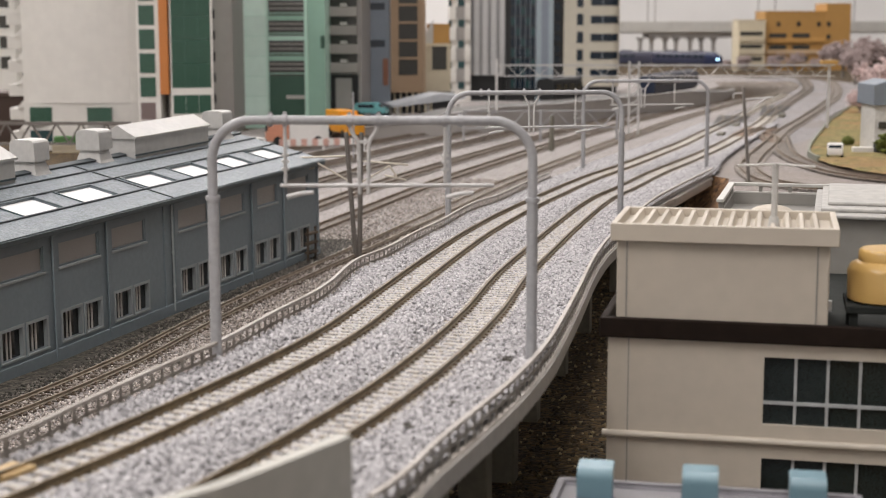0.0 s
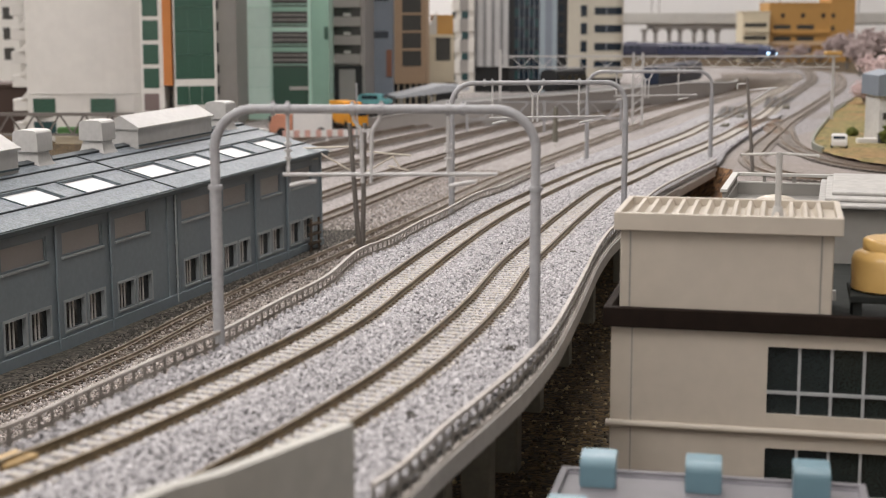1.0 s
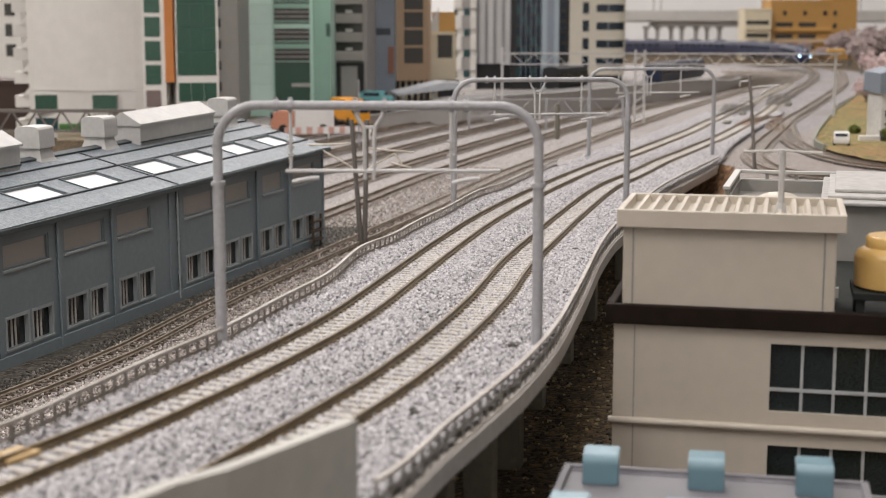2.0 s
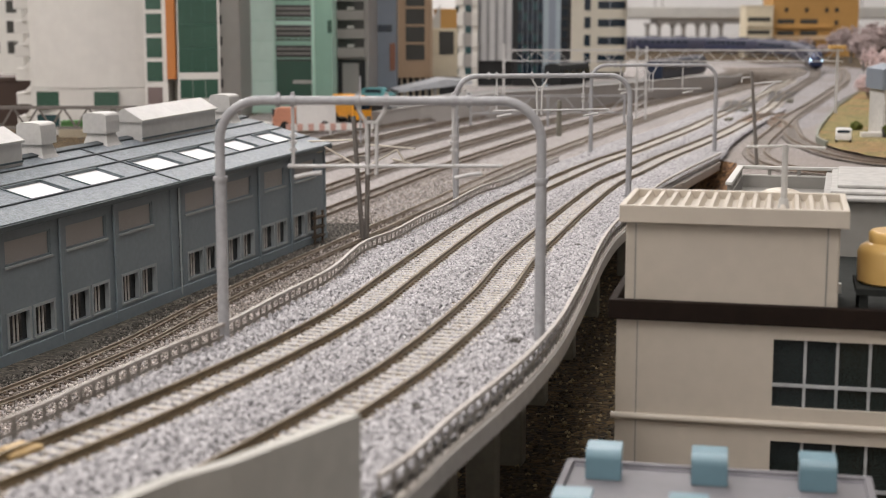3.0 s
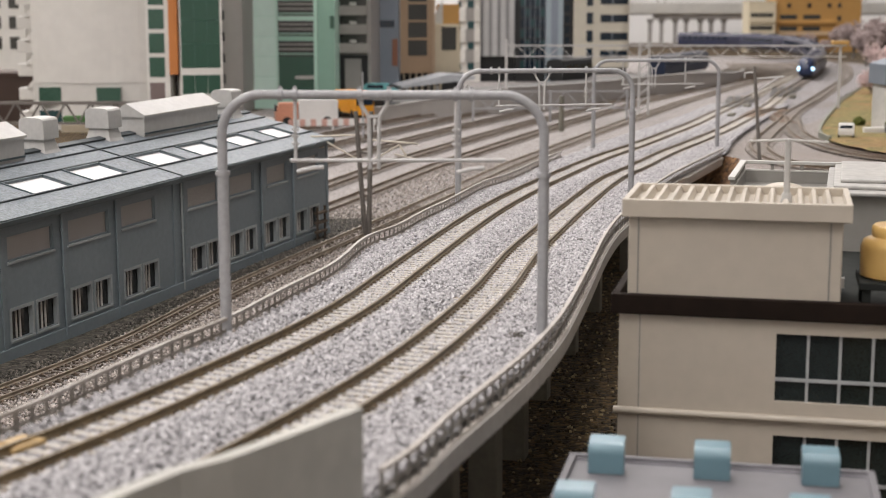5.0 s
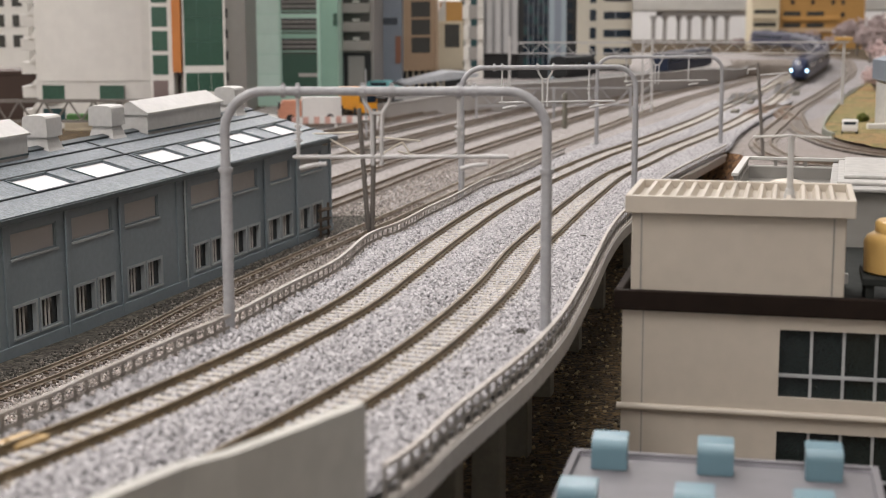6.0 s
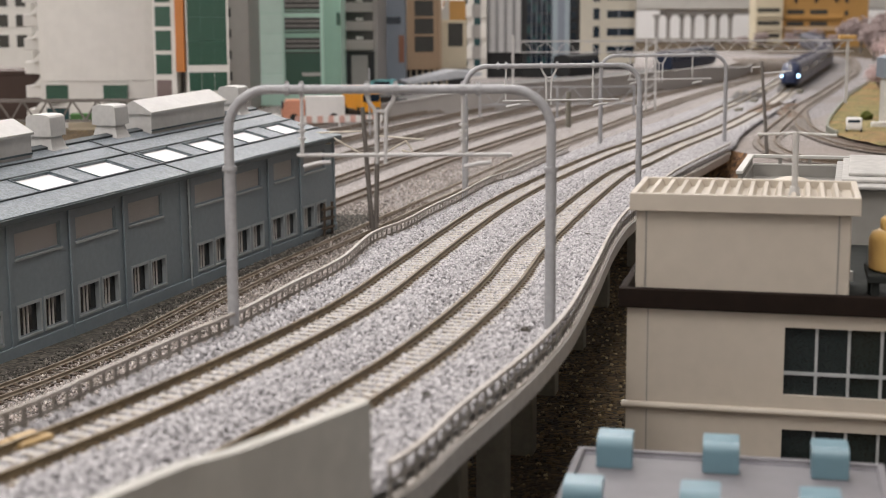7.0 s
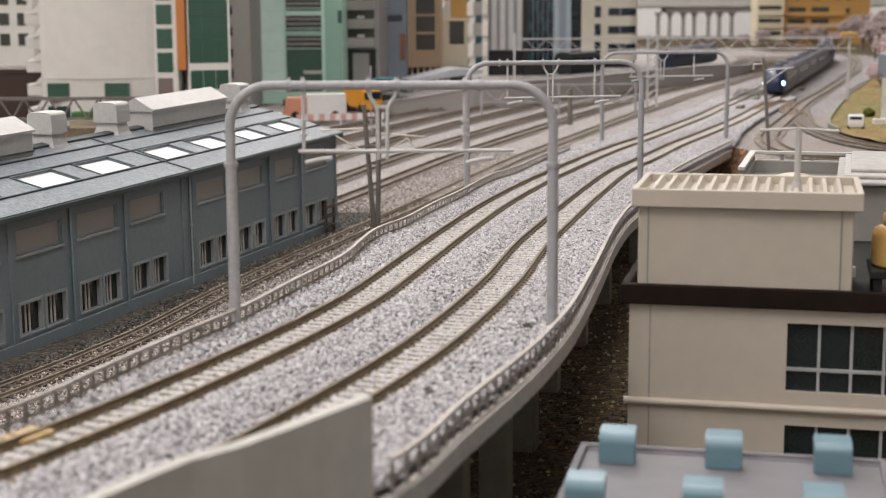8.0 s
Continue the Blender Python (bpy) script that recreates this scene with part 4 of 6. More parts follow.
def hood_vent(x, y):
    """A hooded vent: a front wall that rolls over into a deep lid, open below at the back."""
    top = thing("roof_vent", x, y, 29.15, -10.6, "blue-green plastic hooded roof vent on a pale roof", "vent", "hooded roof vents")
    bm = bmesh.new()
    arc = [(1.7 - 1.7 * math.cos(a), 3.1 + 1.7 * math.sin(a)) for a in [math.pi / 2 * k / 7 for k in range(8)]]
    out = [(0, 0)] + arc + [(5.2, 4.95), (5.2, 4.1), (3.4, 3.7), (3.2, 0)]
    prism(bm, out, 0, 5.5)
    bmesh.ops.rotate(bm, verts=bm.verts, matrix=Matrix.Rotation(math.pi / 2, 3, "Z"))
    bmesh.ops.translate(bm, verts=bm.verts, vec=(5.5, 0, 0))
    bmesh.ops.bevel(bm, geom=[e for e in bm.edges if e.calc_length() > 3 or abs(e.verts[0].co.x - e.verts[1].co.x) < 0.01], offset=0.16, segments=2, affect="EDGES")
    ho = finish(bm, "hood", TEAL, top, smooth=True)
    ho.data.set_sharp_from_angle(angle=radians(32))
    return top


for row in range(4):
    for col in range(3):
        hood_vent(22.0 + 15.8 * col - 7.0 * row, 222.6 - 3.0 * col - 23.0 * row)


# ---- the town behind the yard ----
def paint(name, c, rough=0.55, **k):
    return mat(name, c, rough, spread=0.03, grain=120, bump=0.03, big=12, stain=tuple(v * 0.9 for v in c), **k)


WHITE_P = paint("white_building_plastic", (0.70, 0.68, 0.64))
# wider tone range imitates pale reflections on the green panes
GREEN_GLASS = glass_mat("green_glass", (0.04, 0.10, 0.07), 0.15, 0.6, 2.5)
TEAL_GLASS = glass_mat("teal_window", (0.03, 0.07, 0.075), 0.15)
NAVY_GLASS = glass_mat("navy_window", (0.012, 0.022, 0.035), 0.12)
GREY_GLASS = glass_mat("grey_window", (0.05, 0.05, 0.045), 0.2)
MINT = paint("mint_plastic", (0.48, 0.70, 0.60))
MINT_DARK = paint("deeper_mint_plastic", (0.27, 0.45, 0.36))
ORANGE_P = paint("orange_plastic", (0.55, 0.20, 0.05))
TOWN_GREY = paint("town_grey", (0.30, 0.285, 0.27))
SLATE = paint("slate_blue_plastic", (0.19, 0.22, 0.26))
TAN = paint("tan_plastic", (0.36, 0.25, 0.16))
CREAM_P = paint("pale_cream_plastic", (0.60, 0.53, 0.39))
YELLOW_P = paint("orange_yellow_plastic", (0.46, 0.255, 0.075))
BROWN_P = paint("dark_brown_plastic", (0.05, 0.028, 0.02))
SKY_SLAB = paint("pale_blue_grey_plastic", (0.30, 0.36, 0.40))
BLACK_P = paint("black_plastic", (0.012, 0.013, 0.014))


def px_x(x, Y):
    return (x - 784) / 2650 * Y


def px_z(y, Y):
    return 100 - (y - 15) / 2650 * Y


def tower(name, x0, x1, Y, depth, ztop, rz, material, label, zbase=8):
    top = thing(name, px_x(x0, Y), Y, 0, rz, label, "building", "town buildings")
    w = (px_x(x1, Y) - px_x(x0, Y)) / max(0.5, math.cos(radians(rz)))
    finish(boxes((0, w, 0, depth, zbase, ztop), bevel=0.4), "wall", material, top)
    finish(boxes((-0.8, w + 0.8, -0.8, depth + 0.8, ztop, ztop + 3)), "roof", material, top)
    return top, w


def windows(top, material, xs, zs, name="window", proud=0.35, label="", y=0.0, sill=None):
    """Windows: (left, right) pairs by (bottom, top) pairs on the front."""
    made = {}
    for a, b in xs:
        for c, d in zs:
            key = (round(b - a, 2), round(d - c, 2))
            if key not in made:
                bm = boxes((0, b - a, -proud, 0.4, 0, d - c))
                first = finish(bm, name, material, top, label)
                made[key] = first.data
                ob = first
            else:
                ob = new(name, made[key])
                ob.parent = top
            ob.location = (a * MM, y * MM, c * MM)
            if sill:
                s = finish(boxes((-0.4, b - a + 0.4, -proud - 0.7, 0.3, -0.9, -0.1)), "sill", sill, ob)


def slabs(top, material, x0, x1, zs, out=1.2, thick=1.2, name="balcony"):
    for z in zs:
        finish(boxes((x0, x1, -out, 0.2, z, z + thick)), name, material, top)


def white_tower():
    Y = 1120
    s = Y / 2650
    top = thing("white_tower", px_x(60, Y), Y, 0, 0, "white rounded tower with green glass and an orange stripe", "building", "town buildings")
    w = px_x(262, Y) - px_x(60, Y)
    bm = bmesh.new()
    front = [(w * i / 16, -14 * math.sin(math.pi * i / 16) ** 0.8) for i in range(17)]
    outline = front + [(w, 60), (0, 60)]
    a = [bm.verts.new((x, y, px_z(144, Y))) for x, y in outline]
    b = [bm.verts.new((x, y, 210)) for x, y in outline]
    n = len(outline)
    bm.faces.new(a)
    bm.faces.new(b)
    for i in range(n):
        bm.faces.new((a[i], a[(i + 1) % n], b[(i + 1) % n], b[i]))
    bmesh.ops.recalc_face_normals(bm, faces=bm.faces[:])
    finish(bm, "curved_wall", WHITE_P, top)
    bm = bmesh.new()
    lower = [(w * i / 16, -13.2 * math.sin(math.pi * i / 16) ** 0.8) for i in range(17)] + [(w, 59), (0, 59)]
    a = [bm.verts.new((x, y, 5)) for x, y in lower]
    b = [bm.verts.new((x, y, px_z(144.6, Y))) for x, y in lower]
    bm.faces.new(a)
    bm.faces.new(b)
    for i in range(n):
        bm.faces.new((a[i], a[(i + 1) % n], b[(i + 1) % n], b[i]))
    bmesh.ops.recalc_face_normals(bm, faces=bm.faces[:])
    finish(bm, "base_wall", WHITE_P, top)
    for i, (c, d) in enumerate(((px_z(181, Y), px_z(151, Y)), (px_z(212, Y), px_z(191, Y)))):
        for a, b in ((16, 55), (118, 160)):
            yo = -6.2 if a < 100 else -9.2
            win = finish(boxes(((a) * s, b * s, yo - 4.5, yo + 3, c, d)), "window", TEAL_GLASS if i else GREEN_GLASS, top)
            finish(boxes((a * s, b * s, yo - 4.9, yo - 4.0, d, d + 0.6)), "lintel", WHITE_P, win)
    sign = finish(boxes((119 * s, 158 * s, -15.2, -13.6, px_z(195, Y), px_z(183, Y)), bevel=0.2), "sign", GREY_RAIL, top, "pale sign board with unreadable marks")
    for k in range(4):
        finish(boxes(((128 + k * 6) * s, (132 + k * 6) * s, -15.4, -15.2, px_z(192, Y), px_z(186, Y))), "sign_mark", BLACK_P, sign)
    # fins and balconies on the outer edge
    for k in range(9):
        z = px_z(175, Y) + k * 17.6 - 17.6
        bal = finish(boxes((-12, 3, 4, 26, z, z + 9), bevel=0.3), "balcony", WHITE_P, top)
        bm = bmesh.new()
        prism(bm, [(-6, z + 9), (2, z + 9), (2, z + 17.6)], 2, 3)
        finish(bm, "fin", WHITE_P, bal)
        finish(boxes((-3, 1, 10, 24, z + 9, z + 17.6)), "balcony_door", GREY_GLASS, bal)
    # window strip, white pier, orange stripe, green glass
    wing = finish(boxes((w, px_x(302, Y) - px_x(60, Y), -2, 58, 5, 210)), "stair_wing", WHITE_P, top)
    z0 = px_z(134, Y)
    for k in range(7):
        finish(boxes((w + 2, w + 13.5, -2.4, -1.8, z0 + k * 17.6, z0 + k * 17.6 + 14.5)), "window", GREEN_GLASS, wing)
    finish(boxes((w + 2, w + 13, -2.4, -1.8, px_z(174, Y), px_z(144, Y))), "door", paint("dull_mauve", (0.2, 0.15, 0.14)), wing)
    xo = px_x(299, Y) - px_x(60, Y)
    finish(boxes((xo + 1.5, xo + 8, -5, 0, px_z(130, Y), 210), bevel=0.4), "stripe", ORANGE_P, wing, "orange vertical stripe")
    glass = new("glass_wing")
    glass.parent = top
    glass.matrix_basis = pose((xo + 9) * MM, -2 * MM, 0, 0, 0, 16)
    gw = (px_x(392, Y) - px_x(60, Y) - xo - 9) / math.cos(radians(16))
    finish(boxes((1, gw * 0.95, 0, 40, px_z(118.5, Y), 210)), "wing_core", MINT_DARK, glass)
    finish(boxes((0, 1, -0.6, 40, 5, 210), (gw * 0.95, gw, -0.6, 40, 5, 210), (1, gw * 0.95, -0.6, 40, 5, px_z(119, Y))), "wing_wall", WHITE_P, glass)
    for k in range(9):
        lo = px_z(118, Y) + k * 17.6
        for j in range(3):
            finish(boxes((1.1 + j * gw * 0.31, 1.0 + (j + 1) * gw * 0.31, -0.5, 0.2, lo, lo + 17.4)), "window", GREEN_GLASS, glass)
    for j in range(3):
        finish(boxes((1.5 + j * gw * 0.3, 1.2 + (j + 1) * gw * 0.3, -1.0, -0.3, px_z(164, Y), px_z(131, Y))), "window", GREEN_GLASS, glass)
    return top


white_tower()

# the dark brown block at the edge
t, w = tower("brown_block", -60, 62, 1180, 60, 47, 0, BROWN_P, "dark brown low block beside the white tower")
t2, w2 = tower("far_block", -80, 50, 1500, 60, 150, 0, WHITE_P, "pale stepped apartment block with balconies")
windows(t2, GREY_GLASS, [(20, 30), (40, 50), (58, 68)], [(60 + 20 * k, 72 + 20 * k) for k in range(4)])

t, w = tower("grey_slab_building", 386, 430, 1220, 80, 210, 0, TOWN_GREY, "plain warm grey slab building")
windows(t, BLACK_P, [(2.5, 6), ], [(40 + 17 * k, 47 + 17 * k) for k in range(8)])


def mint_building():
    Y = 1290
    s = Y / 2650
    t, w = tower("mint_building", 438, 592, Y, 70, 220, 0, MINT, "mint green building with dark louvred windows")
    a, b = px_x(493, Y) - px_x(438, Y), px_x(555, Y) - px_x(438, Y)
    z0 = px_z(168, Y)
    P = 17.0
    for k in range(11):
        z = z0 + k * P
        win = finish(boxes((a, b, -0.4, 0.4, z, z + (P - 4 if k > 1 else P))), "window", GREY_GLASS if k > 1 else GREEN_GLASS, t)
        if k > 1:
            for j in range(3):
                finish(boxes((a, b, -1.2, -0.4, z + 1.5 + j * 4, z + 2.7 + j * 4)), "louvre", MINT_DARK if j == 0 else TOWN_GREY, win)
            finish(boxes((a, b, -1.0, 0.2, z + P - 4, z + P)), "spandrel", MINT if k % 2 else MINT_DARK, win)
        finish(boxes((0.5, a - 1.5, -0.25, 0.2, z, z + P - 0.6)), "panel", paint("pale_mint", (0.62, 0.80, 0.72)), t)
    finish(boxes((a - 1.4, a - 0.2, -1.5, 0.2, 10, 220)), "fin", MINT, t)
    finish(boxes((b + 0.2, b + 3, -2.5, 0.2, 10, 220)), "fin", MINT, t, "pale mint fin")
    finish(boxes((b + 3.2, w, -0.6, 0.2, 10, 220)), "side_panel", MINT_DARK, t)
    finish(boxes((w - 4, w - 0.2, -1.1, -0.5, px_z(50, Y), px_z(28, Y))), "vent_panel", GREEN_GLASS, t)
    finish(boxes((b - 16, b, -1.0, -0.4, px_z(138, Y), px_z(132, Y))), "sign", GREY_RAIL, t)


mint_building()


def balcony_block():
    Y = 1350
    t, w = tower("balcony_building", 594, 656, Y, 60, 210, -6, TOWN_GREY, "grey apartment building with stacked balconies")
    P = 16.5
    for k in range(9):
        z = px_z(92, Y) + k * P
        bal = finish(boxes((2, w - 3, -5, 0.2, z, z + 8.5), bevel=0.3), "balcony", paint("balcony_grey", (0.31, 0.29, 0.27)), t)
        finish(boxes((3, w - 4, -0.5, 0.2, z + 8.5, z + P)), "window", GREY_GLASS, bal)
        finish(boxes((w / 2 - 3, w / 2 + 3, -3.0, -1.0, z + 9, z + 11.5)), "air_unit", GREY_RAIL, bal)
    finish(boxes((0.5, w - 3, -0.6, 0.2, 12, px_z(96, Y))), "shop_front", BLACK_P, t)
    finish(boxes((8, w - 9, -0.9, -0.5, 12, px_z(102, Y))), "shutter", TOWN_GREY, t)


balcony_block()
t, w = tower("slate_building", 655, 704, 1400, 60, 215, 0, SLATE, "slate blue-grey slab building")
windows(t, NAVY_GLASS, [(3, w - 4)], [(px_z(48, 1400) + 34 * k, px_z(36, 1400) + 34 * k) for k in range(4)], proud=0.2)
finish(boxes((w - 6, w - 1, -1.5, 0.2, px_z(115, 1400), px_z(68, 1400))), "rust_panel", paint("rust_brown", (0.22, 0.09, 0.05)), t)


def tan_building():
    Y = 1450
    t, w = tower("tan_building", 702, 768, Y, 70, 220, 12, TAN, "tan building with a column of dark windows", zbase=38)
    P = 17
    for k in range(8):
        z = px_z(97, Y) + k * P
        win = finish(boxes((w * 0.28, w * 0.78, -0.4, 0.3, z, z + P - 2.2)), "window", GREY_GLASS, t)
        finish(boxes((w * 0.28, w * 0.78, -1.2, 0.2, z + P - 2.2, z + P)), "spandrel", TAN, win)
    for x in (0.5, w - 3):
        finish(boxes((x, x + 2.5, -1.6, 0.2, 38, 220)), "pier", paint("light_tan", (0.46, 0.34, 0.23)), t)
    for k in range(8):
        finish(boxes((k * 6, k * 6 + 1.2, 2, 3.4, 10, 38)), "arcade_post", CREAM_P, t)
    finish(boxes((0, w + 30, 10, 12, 10, 38)), "arcade_wall", BLACK_P, t)
    t, w = tower("cream_building", 765, 812, Y + 30, 60, 82, 8, CREAM_P, "cream building with dark windows and yellow roof block", zbase=38)
    windows(t, GREY_GLASS, [(w * 0.3, w * 0.85)], [(px_z(89, Y), px_z(43, Y))])
    finish(boxes((w * 0.3, w, 6, 40, 85, 104), bevel=0.5), "roof_block", YELLOW_P, t)
    bm = bmesh.new()
    prism(bm, [(-2, 85), (10, 85), (10, 108)], 5, 8)
    finish(bm, "roof_fin", GREY_RAIL, t)


tan_building()


def checker_tower():
    Y = 1700
    t, w = tower("checker_tower", 808, 847, Y, 50, 230, 0, WHITE_P, "white tower with a chequer of small teal windows")
    P = 36 * Y / 2650
    for k in range(10):
        z = px_z(122, Y) + k * P
        finish(boxes((w * 0.42, w * 0.72, -1.0, 0.3, z, z + 8)), "window", TEAL_GLASS, t)
        finish(boxes((w * 0.34, w * 0.72, -0.7, 0.3, z + 8, z + P)), "panel", TOWN_GREY, t)
        finish(boxes((w * 0.0, w * 0.14, -0.6, 0.3, z, z + 7)), "window", TEAL_GLASS, t)
        for a, b in ((0.02, 0.34), (0.73, 0.99)):
            finish(boxes((w * a, w * b, -3.2, 0.2, z + 8, z + P - 1), bevel=0.3), "balcony", WHITE_P, t)
    t, w = tower("ribbed_building", 848, 908, Y + 10, 60, 230, 0, paint("mid_grey", (0.30, 0.30, 0.30)), "grey building with pale vertical ribs", zbase=px_z(99, Y))
    for k in range(4):
        finish(boxes((w * (0.08 + k * 0.25), w * (0.08 + k * 0.25) + 5.6, -2.4, 0.2, px_z(98, Y), 230)), "rib", paint("rib_grey", (0.50, 0.50, 0.50)), t)
    finish(boxes((0, w + 60, 3, 50, 10, px_z(99, Y) - 0.1)), "ground_floor", BLACK_P, t)
    t, w = tower("glass_tower", 908, 962, Y, 60, 240, 0, BLACK_P, "black glass tower with a fine window grid")
    for i in range(5):
        for k in range(14):
            z = px_z(120, Y) + k * 11.6
            finish(boxes((6 + i * 5.6, 10.6 + i * 5.6, -0.4, 0.3, z, z + 9.4)), "window", NAVY_GLASS if (i + k) % 3 else TEAL_GLASS, t)
        finish(boxes((10.8 + i * 5.6, 11.4 + i * 5.6, -0.9, 0.3, px_z(120, Y), 235)), "mullion", SLATE, t)
    t, w = tower("blue_slab_tower", 962, 992, Y - 6, 60, 240, 0, SKY_SLAB, "pale blue-grey slab tower")
    finish(boxes((w * 0.3, w * 0.7, -0.4, 0.2, 20, 238)), "panel", SLATE, t)
    t, w = tower("black_tower", 991, 1010, Y + 14, 60, 240, 0, BLACK_P, "narrow black tower between paler ones")
    windows(t, NAVY_GLASS, [(2, 8)], [(60 + 12 * k, 68 + 12 * k) for k in range(12)])


checker_tower()


def cream_tower():
    Y = 1900
    s = Y / 2650
    top = thing("cream_tower", px_x(1008, Y), Y, 0, 0, "cream rounded tower with rows of dark windows", "building", "town buildings")
    w = px_x(1110, Y) - px_x(1008, Y)
    bm = bmesh.new()
    outline = [(0, 0), (w - 14, 0)] + [(w - 14 + 14 * math.sin(a), 14 - 14 * math.cos(a)) for a in (0.3, 0.6, 0.9, 1.2, 1.57)] + [(w, 60), (0, 60)]
    zb = px_z(118, Y)
    a = [bm.verts.new((x, y, zb)) for x, y in outline]
    b = [bm.verts.new((x, y, 250)) for x, y in outline]
    n = len(outline)
    bm.faces.new(a)
    bm.faces.new(b)
    for i in range(n):
        bm.faces.new((a[i], a[(i + 1) % n], b[(i + 1) % n], b[i]))
    bmesh.ops.recalc_face_normals(bm, faces=bm.faces[:])
    finish(bm, "wall", paint("tower_cream", (0.64, 0.60, 0.50)), top)
    P = 31 * s
    for k in range(11):
        z = px_z(70, Y) + (k - 1) * P
        finish(boxes((25 * s, 36 * s, -0.4, 0.3, z - 2, z + 12)), "window", NAVY_GLASS, top)
        win = finish(boxes((49 * s, w - 14, -0.4, 0.3, z, z + 9.4)), "window", NAVY_GLASS, top)
        bm = bmesh.new()
        pts = [(w - 14 + 14.3 * math.sin(q), 14 - 14.3 * math.cos(q)) for q in (0.0, 0.3, 0.6, 0.9)]
        lo = [bm.verts.new((x, y, z)) for x, y in pts]
        hi = [bm.verts.new((x, y, z + 9.4)) for x, y in pts]
        for i in range(3):
            bm.faces.new((lo[i], lo[i + 1], hi[i + 1], hi[i]))
        finish(bm, "corner_pane", NAVY_GLASS, win)
        finish(boxes((69 * s, 71 * s, -0.7, -0.4, z, z + 9.4)), "mullion", SLATE, win)
    finish(boxes((2, w - 4, 4, 50, 10, zb - 0.1)), "ground_floor", BLACK_P, top)


cream_tower()


# ---- retaining wall, road bridge and distant blocks ----
def wall_top(p):
    return 22 + 13 * ease(-70, 60, p.x) - 10 * ease(230, 370, p.x)


def retaining_wall():
    line = smooth_line([(-60, 1165), (-20, 1185), (30, 1205), (93, 1262), (170, 1380), (255, 1525), (325, 1690), (370, 1850)], 12)
    top = thing("retaining_wall", 0, 0, 0, label="grey concrete-coloured retaining wall along the yard", category="wall", kind="structure")
    bm = bmesh.new()
    sweep(bm, line, [(-3, -22), (0, -22), (0, 0), (-3, 0)], wall_top)
    finish(bm, "wall_face", paint("wall_grey", (0.36, 0.34, 0.32)), top)
    bm = bmesh.new()
    sweep(bm, line, [(-3.5, 0), (0.6, 0), (0.6, 1.6), (-3.5, 1.6)], wall_top)
    finish(bm, "coping", TOWN_GREY, top)
    bm = bmesh.new()
    sweep(bm, line, [(-60, -20), (-3.6, -20), (-3.6, -1), (-60, -1)], wall_top)
    finish(bm, "upper_road", paint("road_grey", (0.12, 0.115, 0.11)), top)


retaining_wall()


def parked_coach(x, y, z, rz, L, material, label):
    top = thing("parked_coach", x, y, z, rz, label, "coach", "parked coaches")
    bm = bmesh.new()
    prism(bm, [(-9, 2), (9, 2), (9, 15), (7.5, 19), (3, 20.5), (-3, 20.5), (-7.5, 19), (-9, 15)], -L / 2, L / 2)
    body = finish(bm, "body", material, top)
    for k in range(int(L / 14)):
        for s in (-1, 1):
            finish(boxes((s * 9 - 0.2, s * 9 + 0.2, -L / 2 + 6 + k * 14, -L / 2 + 16 + k * 14, 9, 15)), "window", NAVY_GLASS, body)
    finish(boxes((-7, 7, -L / 2 + 4, L / 2 - 4, 0, 2)), "underframe", BLACK_P, top)


NAVY = paint("navy_plastic", (0.004, 0.012, 0.036), 0.4)
parked_coach(250, 1602, 33.2, -23, 190, NAVY, "dark navy parked coach behind the wall")
parked_coach(118, 1420, 33.2, -32, 60, BLACK_P, "black parked coach behind the wall")


def road_bridge():
    Y = 3300
    s = Y / 2650
    top = thing("road_bridge", 0, Y, 0, 0, "pale grey elevated road on a row of piers", "bridge")
    z0, z1 = px_z(31, Y), px_z(7, Y)
    finish(boxes((px_x(1060, Y), px_x(1330, Y) + 700, 0, 120, z0 + 6, z0 + 16), bevel=1), "deck", GREY_RAIL, top)
    finish(boxes((px_x(1060, Y), px_x(1330, Y) + 700, -3, 0, z0 + 9, z1 + 2), bevel=0.6), "parapet", GREY_RAIL, top)
    finish(boxes((px_x(1160, Y), px_x(1310, Y), 4, 100, z0 - 4, z0 + 6)), "girder", TOWN_GREY, top)
    for x in (1146, 1166, 1190, 1209, 1234, 1253, 1275, 1540):
        X = px_x(x, Y)
        bm = bmesh.new()
        prism(bm, [(-3.6, 10), (3.6, 10), (3.6, z0 - 12), (9, z0 - 3), (-9, z0 - 3), (-3.6, z0 - 12)], 10, 20)
        o = finish(bm, "bridge_pier", TOWN_GREY, top)
        o.location.x = X * MM
    for x in (1160, 1173, 1355, 1385, 1525):
        bm = bmesh.new()
        tube(bm, [(px_x(x, Y), 30, z1 - 2), (px_x(x, Y), 30, z1 + 110)], 1.3, 6)
        finish(bm, "lamp_pole", TOWN_GREY, top)


road_bridge()


